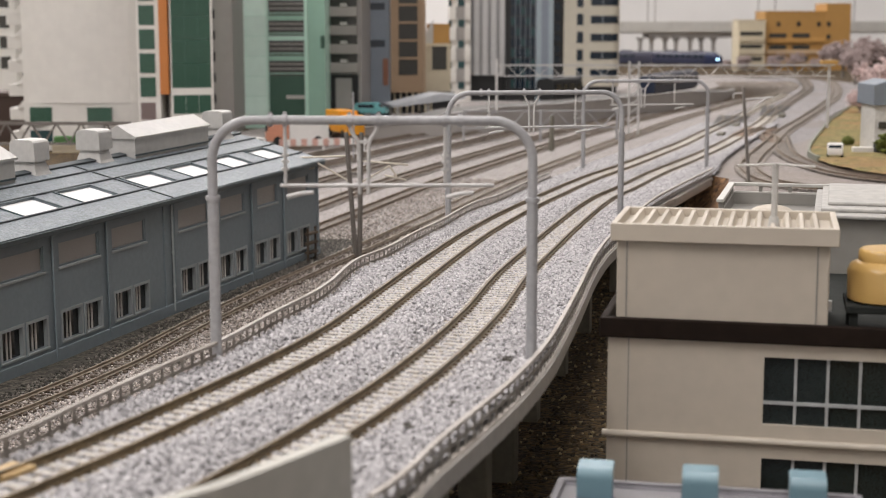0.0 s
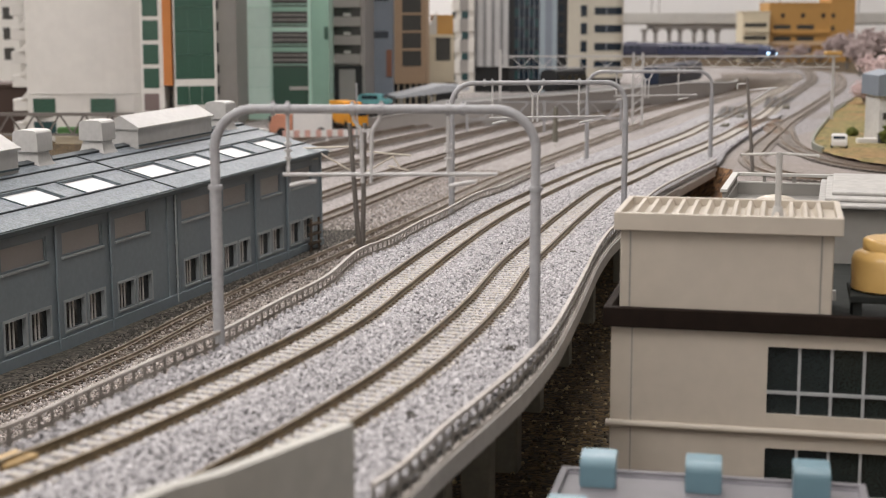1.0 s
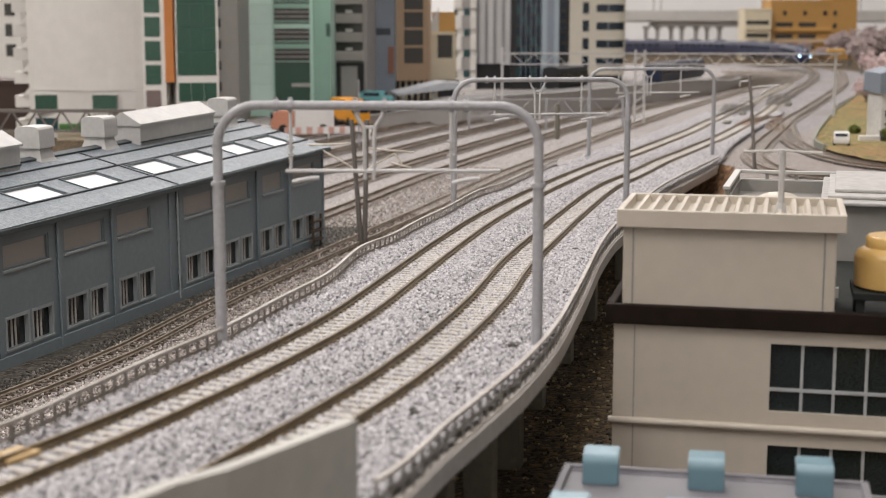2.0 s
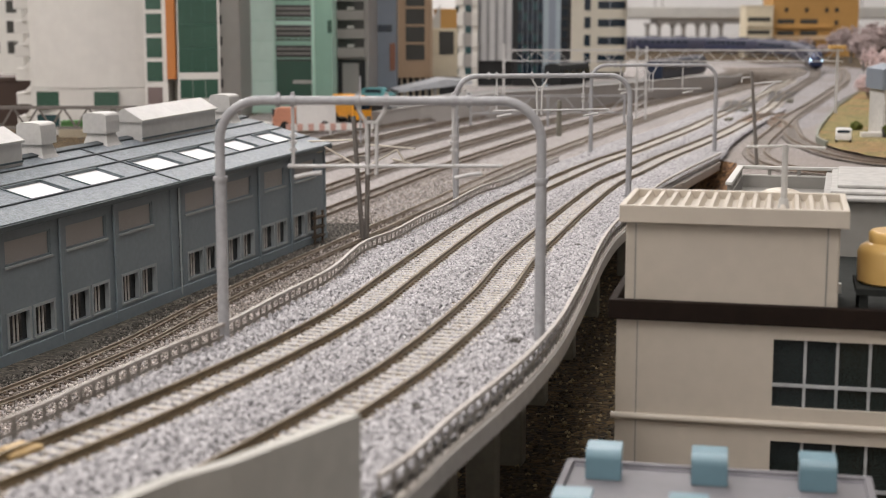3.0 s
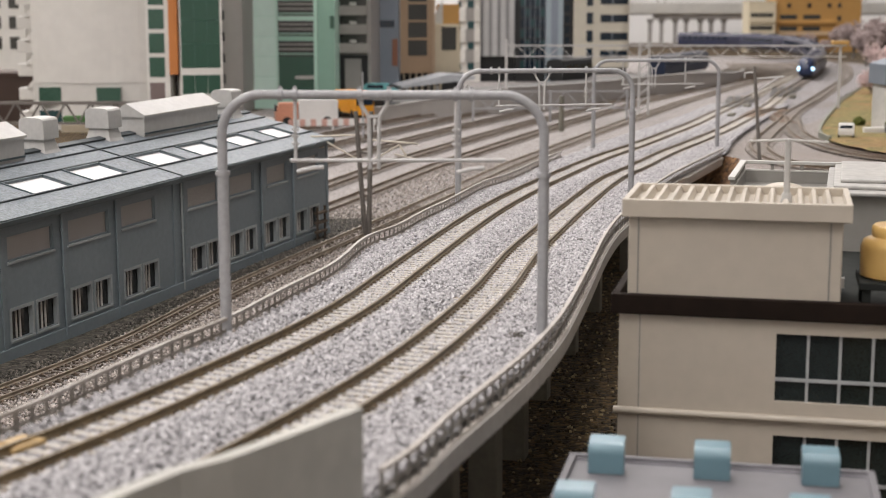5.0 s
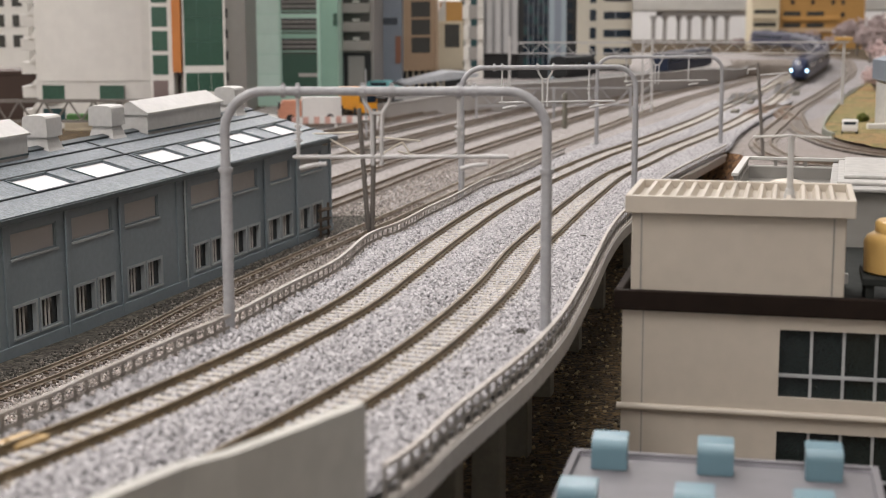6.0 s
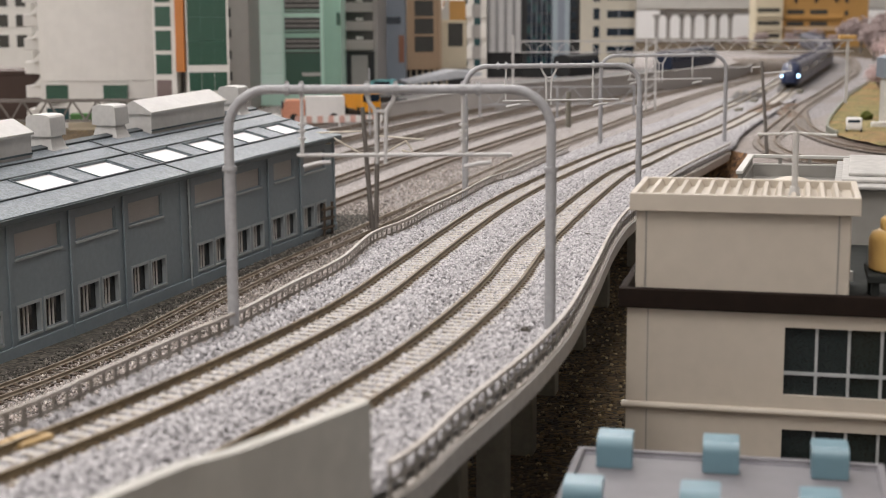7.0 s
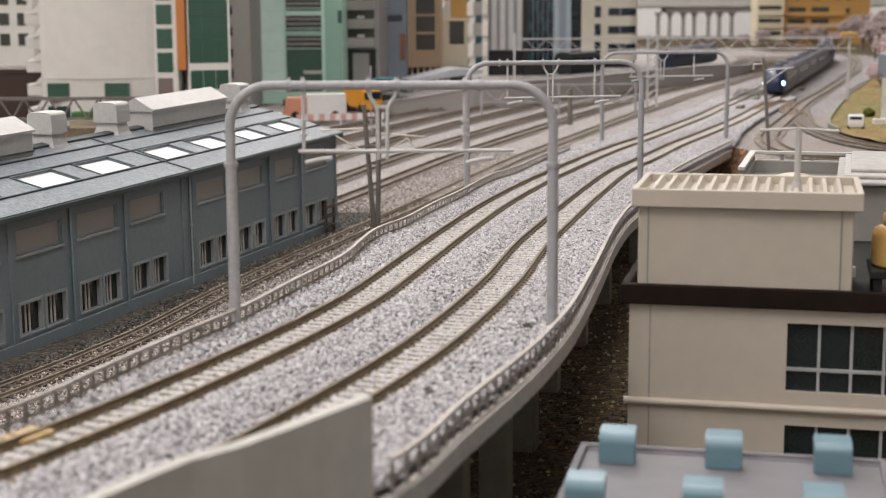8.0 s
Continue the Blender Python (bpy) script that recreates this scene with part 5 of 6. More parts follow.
def orange_flats():
    Y = 3000
    t, w = tower("orange_flats", 1362, 1470, Y, 90, px_z(-10, Y), 0, YELLOW_P, "orange stepped apartment block with dark balconies", zbase=0)
    finish(boxes((w, w + 48, -2, 92, 0, px_z(-26, Y))), "stair_tower", YELLOW_P, t)
    lo = paint("faded_orange", (0.50, 0.36, 0.22))
    for k, (a, b) in enumerate(((10, 66), (10, 72), (8, 78))):
        z = px_z(34 + 20 * k, Y)
        for j in range(2):
            finish(boxes((a + j * 46, a + j * 46 + 34, -1, 0.5, z, z + 9)), "balcony_opening", GREY_GLASS, t)
        finish(boxes((4, w - 2, -5, 0.2, z - 9, z - 1), bevel=0.6), "balcony", lo if k else YELLOW_P, t)
    for x in (24, 64, 104):
        finish(boxes((x, x + 7, -0.8, 0.3, px_z(14, Y), px_z(6, Y))), "window", BLACK_P, t)
    for z in (px_z(14, Y), px_z(36, Y)):
        finish(boxes((w + 1, w + 8, -3, -1.9, z, z + 9)), "window", GREY_GLASS, t)
    t, w = tower("beige_flats", 1316, 1364, Y - 20, 60, px_z(5, Y), 0, CREAM_P, "beige flats with dark balcony bands", zbase=0)
    for k in range(4):
        z = px_z(30 + 22 * k, Y)
        finish(boxes((4, w - 6, -0.8, 0.3, z, z + 8)), "balcony_opening", GREY_GLASS, t)
        finish(boxes((2, w - 4, -4, 0.2, z - 10, z - 1)), "balcony", CREAM_P, t)


orange_flats()


# ---- masts, gantry and yard clutter ----
def gantry():
    top = thing("signal_gantry", 0, 1195, 0, -1, "pale grey lattice gantry spanning the yard throat", "gantry")
    x0, x1 = 49, 316
    for x, zb in ((49, 34), (158, 15), (312, 20)):
        bm = bmesh.new()
        if x == 158:
            box(bm, x - 4.5, x - 3, -1, 1, zb, 74)
            box(bm, x + 3, x + 4.5, -1, 1, zb, 74)
            for k in range(8):
                z = zb + 4 + k * 6.6
                tube(bm, [(x - 4, 0, z), (x + 4, 0, z + 6)], 0.5, 5)
        else:
            box(bm, x - 0.9, x + 0.9, -0.9, 0.9, zb, 76)
        finish(bm, "gantry_post", WIRE_GREY, top)
    for z in (62.5, 71):
        for y in (-3, 3):
            finish(boxes((x0, x1, y - 0.4, y + 0.4, z - (0.3 if z < 70 else 0.5), z + (0.3 if z < 70 else 0.5))), "chord", WIRE_GREY, top)
    k = x0
    i = 0
    while k < x1 - 8.4:
        bm = bmesh.new()
        a, b = (62.5, 71) if i % 2 == 0 else (71, 62.5)
        tube(bm, [(k, -3, a), (k + 8.4, -3, b)], 0.27, 5)
        finish(bm, "brace", WIRE_GREY, top)
        k += 8.4
        i += 1
    finish(boxes((305, 318, -4, 4, 72, 75), bevel=0.5), "lamp_head", mat("amber_lens", (0.5, 0.3, 0.1), 0.4), top, "amber lamp head")


gantry()


def low_truss():
    top = thing("lattice_truss", 0, 1140, 0, 4, "grey lattice truss railing before the retaining wall", "truss")
    x0, x1 = px_x(835, 1140), px_x(1110, 1140)
    za, zb = px_z(190, 1140), px_z(160, 1140)
    for z in (za, zb):
        finish(boxes((x0, x1, -0.5, 0.5, z - 0.5, z + 0.5)), "chord", PORTAL_GREY, top)
    n = 10
    for k in range(n):
        a, b = x0 + (x1 - x0) * k / n, x0 + (x1 - x0) * (k + 1) / n
        bm = bmesh.new()
        tube(bm, [(a, 0, za if k % 2 else zb), (b, 0, zb if k % 2 else za)], 0.4, 5)
        finish(bm, "brace", PORTAL_GREY, top)
    for x in (x0, (x0 + x1) / 2, x1):
        finish(boxes((x - 0.8, x + 0.8, -0.8, 0.8, 12, zb + 1)), "truss_post", PORTAL_GREY, top)


low_truss()


def v_mast():
    top = thing("catenary_mast", -33, 634, 3, -8, "brown V-shaped twin-leg catenary mast with wire arms", "catenary mast")
    for x0, x1 in ((-0.8, -4.6), (0.6, 2.0)):
        bm = bmesh.new()
        tube(bm, [(x0, 0, -1), (x1, 0, 54)], 1.15, 8, r_end=0.95)
        finish(bm, "leg", MAST_BROWN, top, smooth=True)
    for pts in ([(-5, 0, 44), (-28, -2, 43)], [(-3, 0, 33), (-17, -1, 41)], [(-17, -1, 41), (-34, -2, 36.5), (-30, -2, 39)], [(-32, -2, 37), (-18, -2, 39)],
                [(2, 0, 42), (22, 0, 40.5)], [(2, 0, 33), (14, 0, 40)], [(12, 0, 36), (21, 0, 34)], [(14, 0, 40), (17, 0, 35.5)]):
        bm = bmesh.new()
        tube(bm, pts, 0.42, 6)
        finish(bm, "wire_arm", mat("buff_plastic", (0.60, 0.55, 0.46), 0.5), top)
    for z in (36, 48):
        finish(boxes((-4.0, 1.8, -0.5, 0.5, z, z + 1)), "tie_plate", MAST_BROWN, top)


v_mast()


def pole(x, y, zb, h, material, r=0.9, lean=0.0, arms=(), name="catenary_mast", label="slim grey catenary mast in the yard"):
    top = thing(name, x, y, zb, 0, label, "catenary mast", "catenary masts")
    bm = bmesh.new()
    tube(bm, [(0, 0, -2), (lean, 0, h)], r, 8, r_end=r * 0.8)
    finish(bm, "shaft", material, top, smooth=True)
    finish(boxes((-1.6, 1.6, -1.6, 1.6, -2, 0.8)), "footing", PIER_GREY, top)
    for pts in arms:
        bm = bmesh.new()
        tube(bm, pts, 0.36, 6)
        finish(bm, "bracket_arm", WIRE_GREY, top)
    return top


pole(146.5, 693, 29.6, 44, MAST_BROWN, 0.9, -4.0, ([(-3.6, 0, 38.4), (9.5, -2, 39.6)], [(-3, 0, 32), (6.5, -2, 39.2)], [(-3.8, 0, 41.5), (-8, 2, 41)], [(-8, 2, 41), (-8, 2, 38.8)]),
     label="brown leaning catenary mast with bracket arms")
pole(px_x(640, 1010), 1010, 12, 46, PORTAL_GREY, 0.7)
pole(84, 1075, 14, 24, PIER_GREY, 2.0, name="relay_post", label="short dark relay post between yard tracks")


# ---- parked road vehicles ----
TYRE = mat("black_tyre", (0.015, 0.015, 0.015), 0.8)
CAR_WHITE = mat("white_car_paint", (0.75, 0.74, 0.72), 0.25, spread=0.02, bump=0.0)
TEAL_CAR = mat("teal_car_paint", (0.16, 0.42, 0.44), 0.25, bump=0.0)
SALMON = mat("salmon_paint", (0.62, 0.28, 0.18), 0.4)
TRUCK_YELLOW = mat("orange_yellow_paint", (0.75, 0.32, 0.02), 0.35)


def vehicle(name, x, y, z, rz, L, W, h, colour, label, cab=0.3, cab_colour=None, cargo=True):
    top = thing(name, x, y, z, rz, label, "vehicle", "parked vehicles")
    hw = W / 2
    bm = bmesh.new()
    if cargo:
        box(bm, -hw, hw, -L / 2 + L * cab + 0.4, L / 2, h * 0.22, h, bevel=0.4)
        body = finish(bm, "cargo_box", colour, top)
        bm = bmesh.new()
        prism(bm, [(-L / 2, h * 0.16), (-L / 2 + L * cab, h * 0.16), (-L / 2 + L * cab, h * 0.86), (-L / 2 + L * 0.07, h * 0.86), (-L / 2, h * 0.5)], -hw, hw)
        bmesh.ops.rotate(bm, verts=bm.verts, matrix=Matrix.Rotation(math.pi / 2, 3, "Z"))
        cabo = finish(bm, "cab", cab_colour or colour, top)
        finish(boxes((-hw + 0.8, hw - 0.8, -L / 2 - 0.05, -L / 2 + 0.8, h * 0.52, h * 0.8)), "windscreen", NAVY_GLASS, cabo)
    else:
        out = [(-L / 2, h * 0.18), (L / 2, h * 0.18), (L / 2, h * 0.55), (L * 0.42, h * 0.95), (L * 0.3, h), (-L * 0.18, h), (-L * 0.36, h * 0.6), (-L / 2, h * 0.52)]
        prism(bm, out, -hw, hw)
        bmesh.ops.rotate(bm, verts=bm.verts, matrix=Matrix.Rotation(math.pi / 2, 3, "Z"))
        bmesh.ops.bevel(bm, geom=list(bm.edges), offset=0.5, segments=2, affect="EDGES")
        body = finish(bm, "body", colour, top)
        finish(boxes((-hw * 0.78, hw * 0.78, L * 0.44, L * 0.475, h * 0.6, h * 0.88)), "rear_window", NAVY_GLASS, body)
        finish(boxes((-hw * 0.78, hw * 0.78, -L * 0.34, -L * 0.28, h * 0.62, h * 0.9)), "windscreen", NAVY_GLASS, body)
        for s in (-1, 1):
            finish(boxes((s * hw - 0.1, s * hw + 0.1, -L * 0.15, L * 0.34, h * 0.6, h * 0.88)), "side_window", NAVY_GLASS, body)
    for sx in (-1, 1):
        for sy in (-0.32, 0.32):
            bm = bmesh.new()
            tube(bm, [(sx * (hw - 0.4) - 0.7, sy * L, 0), (sx * (hw - 0.4) + 0.7, sy * L, 0)], h * 0.17, 12)
            wh = finish(bm, "wheel", TYRE, top)
            wh.location.z = h * 0.17 * MM
    return top


vehicle("van", 227, 846, 28.0, 165, 13, 8.6, 8.2, CAR_WHITE, "small white van parked on the grass", cargo=False)
vehicle("lorry", px_x(540, 1112), 1112, 14.8, -80, 46, 15, 19, CAR_WHITE, "white box lorry with a salmon cab beside the yard", cab_colour=SALMON, cab=0.36)
vehicle("lorry", -70, 1165, 16, 25, 44, 15, 21, TRUCK_YELLOW, "orange-yellow lorry beside the yard", cab_colour=TRUCK_YELLOW)
vehicle("car", px_x(452, 1060), 1060, 13.6, -75, 28, 12, 10, CAR_WHITE, "white car parked beyond the shed", cargo=False)
vehicle("lorry", -50, 1190, 16.5, 60, 30, 14, 12, BLACK_P, "black flat lorry beside the yard", cab_colour=BLACK_P)
vehicle("car", px_x(672, 1330), 1325, 24, 75, 30, 13, 11, TEAL_CAR, "teal car parked before the town", cargo=False)


def striped_barrier():
    top = thing("striped_barrier", -81, 1085, 14.0, 14, "red and white striped works barrier beside the yard", "barrier")
    for k in range(16):
        finish(boxes((-32 + k * 4, -28 + k * 4, -0.5, 0.5, 2, 7)), "stripe", CAR_WHITE if k % 2 else mat("barrier_red", (0.55, 0.33, 0.28), 0.5), top)
    for x in (-30, 0, 30):
        finish(boxes((x - 0.6, x + 0.6, -0.5, 0.5, -1.5, 2)), "leg", CAR_WHITE, top)


striped_barrier()


def street_canopy():
    top = thing("canopy", px_x(765, 1400), 1385, 20, 12, "pale grey low canopy roof at the street", "canopy")
    bm = bmesh.new()
    prism(bm, [(-34, 9), (34, 16), (34, 19), (10, 21), (-34, 11)], -22, 22)
    finish(bm, "canopy_roof", mat("pale_canopy", (0.48, 0.50, 0.53), 0.4), top)
    for x in (-28, 0, 28):
        for y in (-18, 18):
            finish(boxes((x - 1, x + 1, y - 1, y + 1, -6, 11)), "canopy_post", GREY_RAIL, top)


street_canopy()


def footbridge_rail():
    """The green planted truss beyond the shed."""
    top = thing("planter_truss", px_x(115, 900), 900, 12, 0, "grey truss railing with green planters behind the shed", "railing")
    finish(boxes((-45, 45, -0.8, 0.8, 31, 33)), "top_chord", MAST_BROWN, top)
    finish(boxes((-45, 45, -0.8, 0.8, 19, 20.5)), "bottom_chord", MAST_BROWN, top)
    for k in range(12):
        bm = bmesh.new()
        a, b = (20, 32) if k % 2 else (32, 20)
        tube(bm, [(-45 + k * 7.5, 0, a), (-37.5 + k * 7.5, 0, b)], 0.7, 6)
        finish(bm, "truss_brace", MAST_BROWN, top)
    for x in (-40, 40):
        finish(boxes((x - 2, x + 2, -2, 2, -4, 19)), "support", MAST_BROWN, top)
    finish(boxes((-4, 18, 3, 9, 14, 19), bevel=0.4), "planter", CREAM_P, top)
    finish(boxes((-3, 17, 3.5, 8.5, 18.5, 24), bevel=1.2), "planting", mat("planter_green", (0.07, 0.17, 0.05), 0.8), top)


footbridge_rail()

# ---- grass plot, kerb, house, bushes, blossom ----
def kerb_line():
    return smooth_line([(535, 1870), (453, 1618), (374, 1390), (332, 1267), (284, 1107), (242, 964), (220, 880), (213, 835), (211, 790), (210.5, 755), (215, 720), (228, 700), (300, 664)], 6)


def grass_plot():
    line = kerb_line()
    bm = bmesh.new()
    sweep(bm, [p for p in line if p.y > 825], [(-1.6, -3), (0, -3), (0, 2.8), (-1.6, 2.8)], lambda p: right_z(p))
    tagged(finish(bm, "kerb", mat("dark_green_kerb", (0.22, 0.225, 0.18), 0.7), smooth=False), "weathered dark grey-green kerb round the grass plot", "kerb", kind="structure")
    bm = bmesh.new()
    rows = []
    for p in line:
        row = []
        for k in range(10):
            f = k / 9
            x, y = p.x + f * (760 - p.x), p.y + f * (30 + 0.06 * (1900 - p.y))
            row.append(bm.verts.new((x, y, right_z((x, y)) + 1.4 + 1.0 * noise.noise(Vector((x, y, 0)) * 0.05))))
        rows.append(row)
    for a, b in zip(rows, rows[1:]):
        for k in range(9):
            bm.faces.new((a[k], a[k + 1], b[k + 1], b[k]))
    bmesh.ops.recalc_face_normals(bm, faces=bm.faces[:])
    if bm.faces[0].normal.z < 0:
        bmesh.ops.reverse_faces(bm, faces=bm.faces[:])
    tagged(finish(bm, "grass_plot", GRASS, smooth=True), "yellow-green scatter grass with patches of brown earth", "grass", kind="structure")


grass_plot()


def house():
    top = thing("house", px_x(1558, 900), 893, 26, 0, "white house with a dark grey roof by the grass", "house")
    finish(boxes((0, 50, 0, 30, -2, 29)), "wall", mat("house_wall", (0.55, 0.54, 0.52), 0.6), top)
    bm = bmesh.new()
    prism(bm, [(-2, 29), (54, 29), (54, 33), (8, 44), (-2, 41)], -3, 33)
    finish(bm, "roof", SLATE, top)
    finish(boxes((2, 30, -1, 0.2, 15, 19)), "lattice_window", GREY_GLASS, top)
    finish(boxes((-0.5, 40, -6, 0.2, 0, 6)), "low_wall", BLACK_P, top)
    finish(boxes((-13, -0.6, -2, 2, 0, 4), bevel=0.4), "garden_wall", WHITE_P, top)


house()


def clump(name, x, y, z, r, colour, label, category, n=260, seed=1, trunk=0.0, leaf=0.9, flat=0.8):
    """A small bush or tree: trunk, limbs and many separate leaf tufts."""
    top = thing(name, x, y, z, 0, label, category)
    rng = random.Random(seed)
    if trunk:
        bm = bmesh.new()
        tube(bm, [(0, 0, -2), (0.6, 0.3, trunk * 0.6), (0, 0, trunk + r * 0.3)], r * 0.1, 7, r_end=r * 0.05)
        for k in range(6):
            a = rng.uniform(0, 6.28)
            tube(bm, [(0, 0, trunk * 0.7), (math.cos(a) * r * 0.35, math.sin(a) * r * 0.35, trunk + r * 0.3), (math.cos(a) * r * 0.7, math.sin(a) * r * 0.7, trunk + r * 0.5)], r * 0.05, 5, r_end=r * 0.02)
        finish(bm, "trunk", MAST_BROWN, top)
    bm = bmesh.new()
    lobes = [(rng.uniform(-0.5, 0.5) * r, rng.uniform(-0.5, 0.5) * r, rng.uniform(-0.3, 0.5) * r * flat, rng.uniform(0.4, 0.75) * r) for _ in range(9)]
    for k in range(n):
        lx, ly, lz, lr = rng.choice(lobes)
        d = Vector((rng.gauss(0, 1), rng.gauss(0, 1), rng.gauss(0, 1))).normalized() * lr * rng.uniform(0.6, 1.05)
        c = Vector((lx + d.x, ly + d.y, trunk + r * 0.75 * (1 if trunk else 0.9) + lz + d.z * flat))
        m = Matrix.Translation(c) @ Euler((rng.uniform(0, 6), rng.uniform(0, 6), rng.uniform(0, 6))).to_matrix().to_4x4() @ Matrix.Diagonal((leaf * rng.uniform(0.6, 1.4), leaf, leaf * 0.6, 1))
        bmesh.ops.create_icosphere(bm, subdivisions=1, radius=1, matrix=m)
    finish(bm, "crown", colour, top)
    return top


LEAF = mat("olive_foam_leaf", (0.10, 0.115, 0.02), 0.9, spread=0.4, grain=300, bump=0.5)
BLOSSOM = mat("pale_pink_blossom", (0.62, 0.50, 0.49), 0.9, spread=0.2, grain=200, bump=0.5, stain=(0.42, 0.28, 0.26), stain_at=0.5)
BLOSSOM_GREY = mat("grey_pink_blossom", (0.36, 0.29, 0.28), 0.9, spread=0.25, grain=200, bump=0.5)
clump("bush", px_x(1517, 955), 955, 25.5, 4.6, LEAF, "olive green foam bush on the grass", "bush", 420, 2, leaf=0.8)
clump("bush", px_x(1580, 880), 868, 27, 9, LEAF, "olive green foam bush beside the house", "bush", 420, 3, leaf=1.1)
for i, (px, Y, z, r, m) in enumerate(((1552, 1700, 20, 19, BLOSSOM), (1580, 1560, 20, 22, BLOSSOM), (1535, 1420, 19, 12, BLOSSOM), (1502, 2350, 24, 26, BLOSSOM_GREY), (1548, 2300, 24, 30, BLOSSOM_GREY), (1525, 2050, 24, 22, BLOSSOM_GREY), (1478, 2720, 24, 24, BLOSSOM_GREY))):
    clump("cherry_tree", px_x(px, Y), Y, z, r, m, "pale pink blossoming cherry tree", "tree", 620, 10 + i, trunk=r * 0.5, leaf=r * 0.085)
for i in range(4, 9):
    clump("cherry_tree", px_x(1120 + i * 42, 2950), 2900 + (i % 3) * 30, 12, 13 + (i % 4) * 3, BLOSSOM_GREY, "low pink blossoming cherry tree far off", "tree", 260, 40 + i, trunk=7, leaf=1.8)


# ---- the train ----
TRAIN_NAVY = mat("train_navy", (0.007, 0.016, 0.058), 0.35, spread=0.05, bump=0.02)
TRAIN_LILAC = mat("train_lilac_grey", (0.034, 0.035, 0.062), 0.35, spread=0.06, bump=0.02)
TRAIN_ROOF = mat("train_roof", (0.04, 0.04, 0.07), 0.5, spread=0.1)
HEADLIGHT = mat("cold_headlight", (0.45, 0.72, 1.0), 0.3, spread=0.0, bump=0.0, stain=(0.45, 0.72, 1.0), emit=5.0)
CAR_L, CAR_GAP = 126.0, 3.0
SIDE = [(-8.6, 3.5), (8.6, 3.5), (9.3, 6.5), (9.5, 12), (9.0, 18.5), (7.4, 22.0), (4.0, 23.6), (-4.0, 23.6), (-7.4, 22.0), (-9.0, 18.5), (-9.5, 12), (-9.3, 6.5)]


def carriage(lead):
    top = thing("train_carriage", 0, 0, 0, 0, "navy and lilac-grey leading train carriage with lit headlights" if lead else "lilac-grey train carriage with dark windows", "train carriage", "train carriages")
    h = CAR_L / 2
    bm = bmesh.new()
    rings = []
    stations = [(-h, 1, 1, 0), (h - (24 if lead else 0), 1, 1, 0)]
    if lead:
        stations += [(h - 16, 0.99, 0.97, 0), (h - 9, 0.94, 0.88, 0), (h - 4, 0.84, 0.72, 0), (h - 1, 0.68, 0.55, 0.4), (h, 0.5, 0.42, 1.0)]
    for y, sx, sz, up in stations:
        rings.append([bm.verts.new((x * sx, y, 3.5 + (z - 3.5) * sz + up)) for x, z in SIDE])
    for a, b in zip(rings, rings[1:]):
        for k in range(12):
            bm.faces.new((a[k], a[(k + 1) % 12], b[(k + 1) % 12], b[k]))
    bm.faces.new(rings[0][::-1])
    bm.faces.new(rings[-1])
    bmesh.ops.recalc_face_normals(bm, faces=bm.faces[:])
    body = finish(bm, "body", TRAIN_LILAC, top, "lilac-grey body shell")
    if lead:
        bm = bmesh.new()
        rings = []
        for y, sx, sz, up in [(h - 26, 1.012, 1.01, 0)] + [(a, b * 1.012, c * 1.012, d) for a, b, c, d in stations[1:]] + [(h + 0.2, 0.49, 0.41, 1.0)]:
            rings.append([bm.verts.new((x * sx, y + 0.05, 3.4 + (z - 3.5) * sz + up)) for x, z in SIDE])
        for a, b in zip(rings, rings[1:]):
            for k in range(12):
                bm.faces.new((a[k], a[(k + 1) % 12], b[(k + 1) % 12], b[k]))
        bm.faces.new(rings[-1])
        bmesh.ops.recalc_face_normals(bm, faces=bm.faces[:])
        nose = finish(bm, "nose", TRAIN_NAVY, top, "navy rounded nose", smooth=True)
        for s in (-1, 1):
            bm = bmesh.new()
            bmesh.ops.create_icosphere(bm, subdivisions=2, radius=1.9, matrix=Matrix.Translation((s * 7.4, h - 3.2, 11.0)))
            finish(bm, "headlight", HEADLIGHT, nose, "lit bluish-white headlight")
        bm = bmesh.new()
        prism(bm, [(-0.9, 15), (0.9, 15), (0.9, 21), (-0.9, 21)], h - 12, h - 3.5)
        finish(bm, "centre_strip", CAR_WHITE, nose, "white centre strip")
        bm = bmesh.new()
        box(bm, -6.2, 6.2, h - 8.6, h - 7.4, 14.5, 18.6, bevel=0.5)
        finish(bm, "windscreen", NAVY_GLASS, nose)
    for s in (-1, 1):
        for k in range(8):
            y = -h + 9 + k * 11.5
            finish(boxes((s * 9.25 - 0.25, s * 9.25 + 0.25, y, y + 8.5, 13, 17.6)), "window", NAVY_GLASS, body)
        finish(boxes((s * 9.5 - 0.15, s * 9.5 + 0.15, -h + 1, h - 27, 7.5, 9.5)), "waist_stripe", TRAIN_NAVY, body)
    finish(boxes((-7, 7, -h + 2, h - (8 if lead else 2), 1.6, 3.5)), "underframe", BLACK_P, top)
    for y in (-h + 18, h - 24):
        finish(boxes((-5.5, 5.5, y - 9, y + 9, 0.6, 2.6), bevel=0.3), "bogie", BLACK_P, top)
        for dy in (-6, 6):
            for s in (-1, 1):
                bm = bmesh.new()
                tube(bm, [(s * 4.5 - 0.8, y + dy, 2.2), (s * 4.5 + 0.8, y + dy, 2.2)], 2.2, 14)
                finish(bm, "wheel", RAIL, top)
    for y in (-30, 20):
        finish(boxes((-4, 4, y - 9, y + 9, 23.4, 25.2), bevel=0.5), "air_conditioner", TRAIN_ROOF, top)
    return top


CARS = [carriage(True)]
second = carriage(False)
CARS.append(second)
for _ in range(5):
    CARS.append(copy_thing(second, pose(0, 0, 0)))


